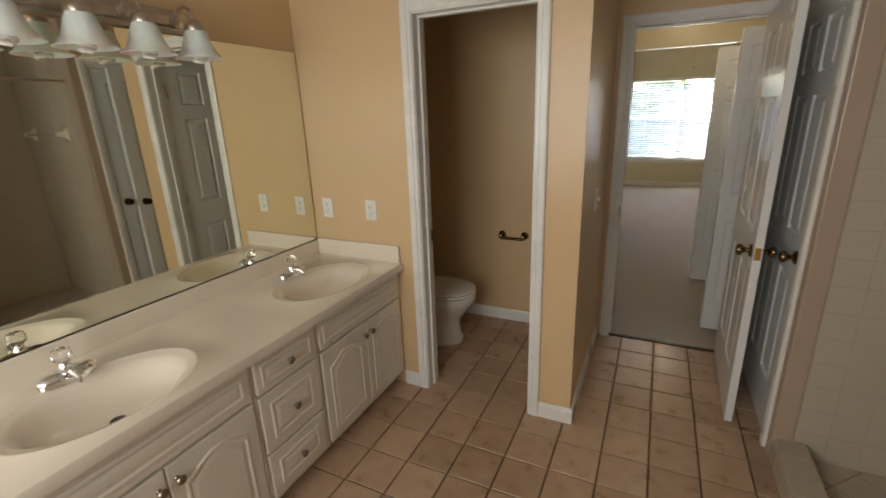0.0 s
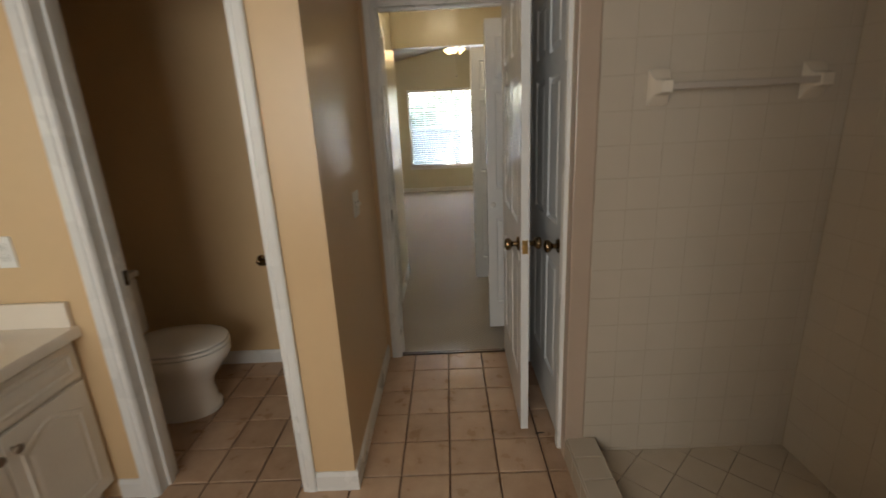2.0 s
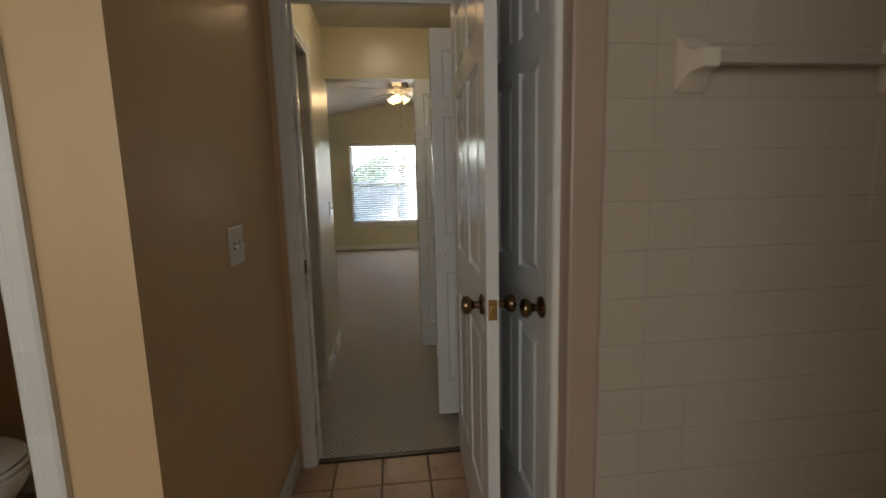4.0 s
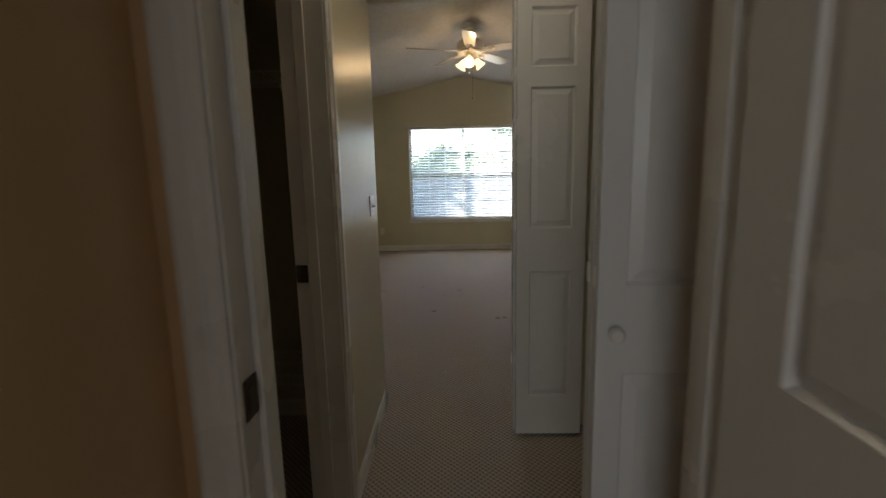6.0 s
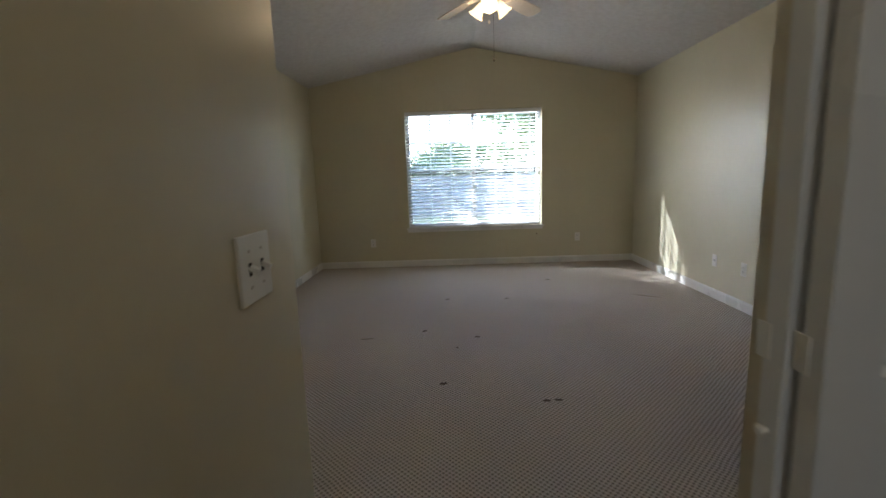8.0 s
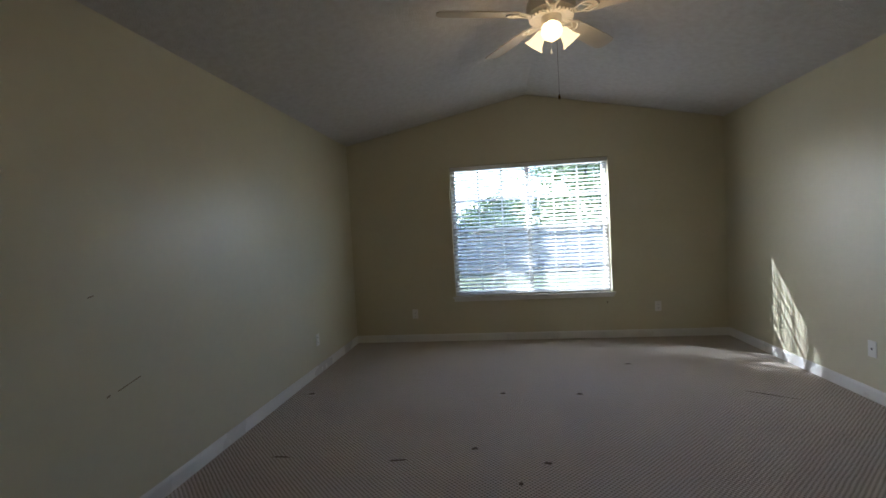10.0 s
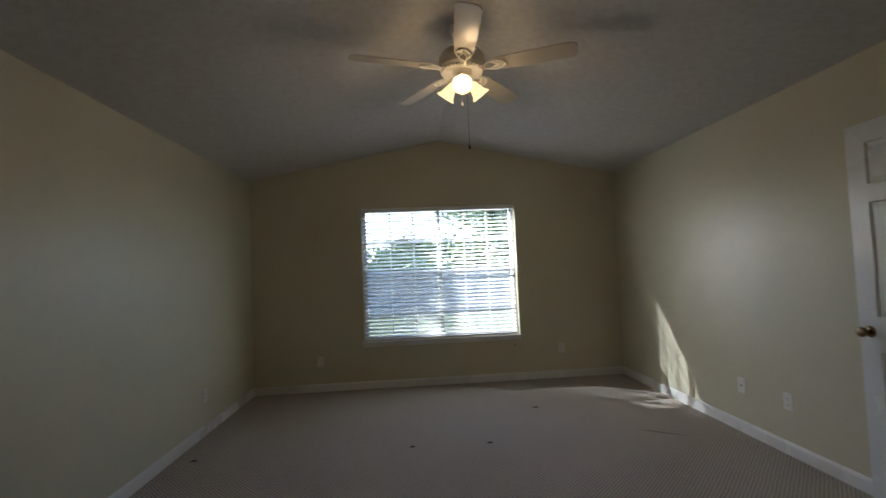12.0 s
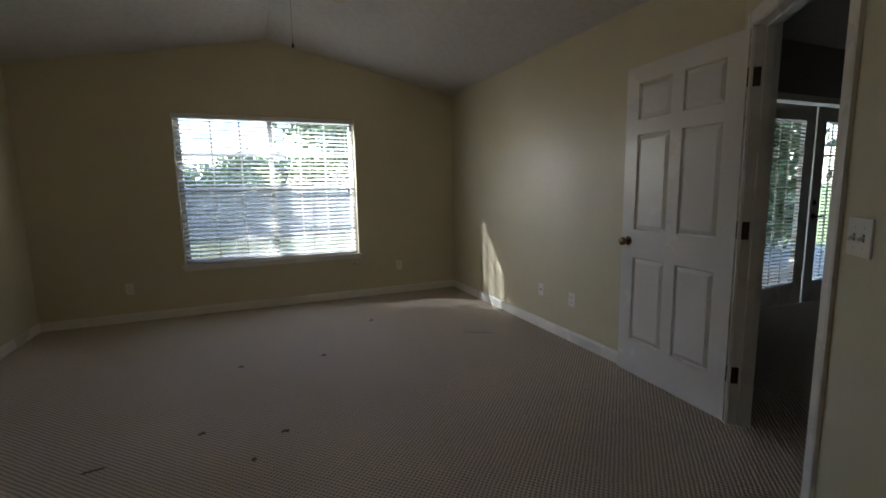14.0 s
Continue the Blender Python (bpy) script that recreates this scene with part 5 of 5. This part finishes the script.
ROWS_T = cut_run(1.218, 0.036, 2.26)
for z0, z1 in ROWS_T:
    for x0, x1 in cut_run(1.083, 0.962, 1.824):
        ob = new("tile", wall_tile("wall_tile", x1 - x0, z1 - z0, "-y"))
        ob.parent = wall_shower
        ob.location = ((x0 + x1) / 2, 0.128 + random.uniform(-0.0003, 0.0003), (z0 + z1) / 2)
        ob.rotation_euler = (random.gauss(0, 0.003), 0, random.gauss(0, 0.003))
    for y0, y1 in cut_run(-0.004, -1.10, 0.119):
        ob = new("tile", wall_tile("side_tile", y1 - y0, z1 - z0, "-x"))
        ob.parent = wall_shower_r
        ob.location = (1.832, (y0 + y1) / 2, (z0 + z1) / 2)
        ob.rotation_euler = (0, random.gauss(0, 0.003), random.gauss(0, 0.003))
cap = tile_mesh("curb_tile", 0.120, Q - 0.002, 0.009, 0.003, WTILE, "z")
face = tile_mesh("curb_face_tile", Q - 0.002, 0.100, 0.006, 0.002, WTILE, "-x")
for i in range(10):
    y = 0.118 - (i + 0.5) * Q
    ob = new("cap_tile", cap)
    ob.parent = curb
    ob.location = (0.954, y, 0.103)
    ob = new("face_tile", face)
    ob.parent = curb
    ob.location = (0.893, y, 0.051)


def clipped(poly, x0, x1, y0, y1):
    for ax, lim, s in ((0, x0, 1), (0, x1, -1), (1, y0, 1), (1, y1, -1)):
        out = []
        for a, b2 in zip(poly, poly[1:] + poly[:1]):
            da, db = s * (a[ax] - lim), s * (b2[ax] - lim)
            if da >= 0:
                out.append(a)
            if da * db < 0:
                f = da / (da - db)
                out.append((a[0] + (b2[0] - a[0]) * f, a[1] + (b2[1] - a[1]) * f))
        poly = out
        if len(poly) < 3:
            return []
    return poly


R = 0.150
for i in range(-14, 15):
    for j in range(-14, 15):
        c = Vector((1.40, -0.45)) + Vector(((i - j), (i + j))) * R * 0.7071
        h = R / 2 * 1.4142 - 0.0025
        poly = clipped([(c.x - h, c.y), (c.x, c.y - h), (c.x + h, c.y), (c.x, c.y + h)], 1.017, 1.824, -1.108, 0.120)
        if len(poly) < 3:
            continue
        bm = ring_loft(bmesh.new(), [[(x, y, 0.028) for x, y in poly], [(x, y, 0.036) for x, y in poly]])
        part("tile", bm, STILE, showerfloor)
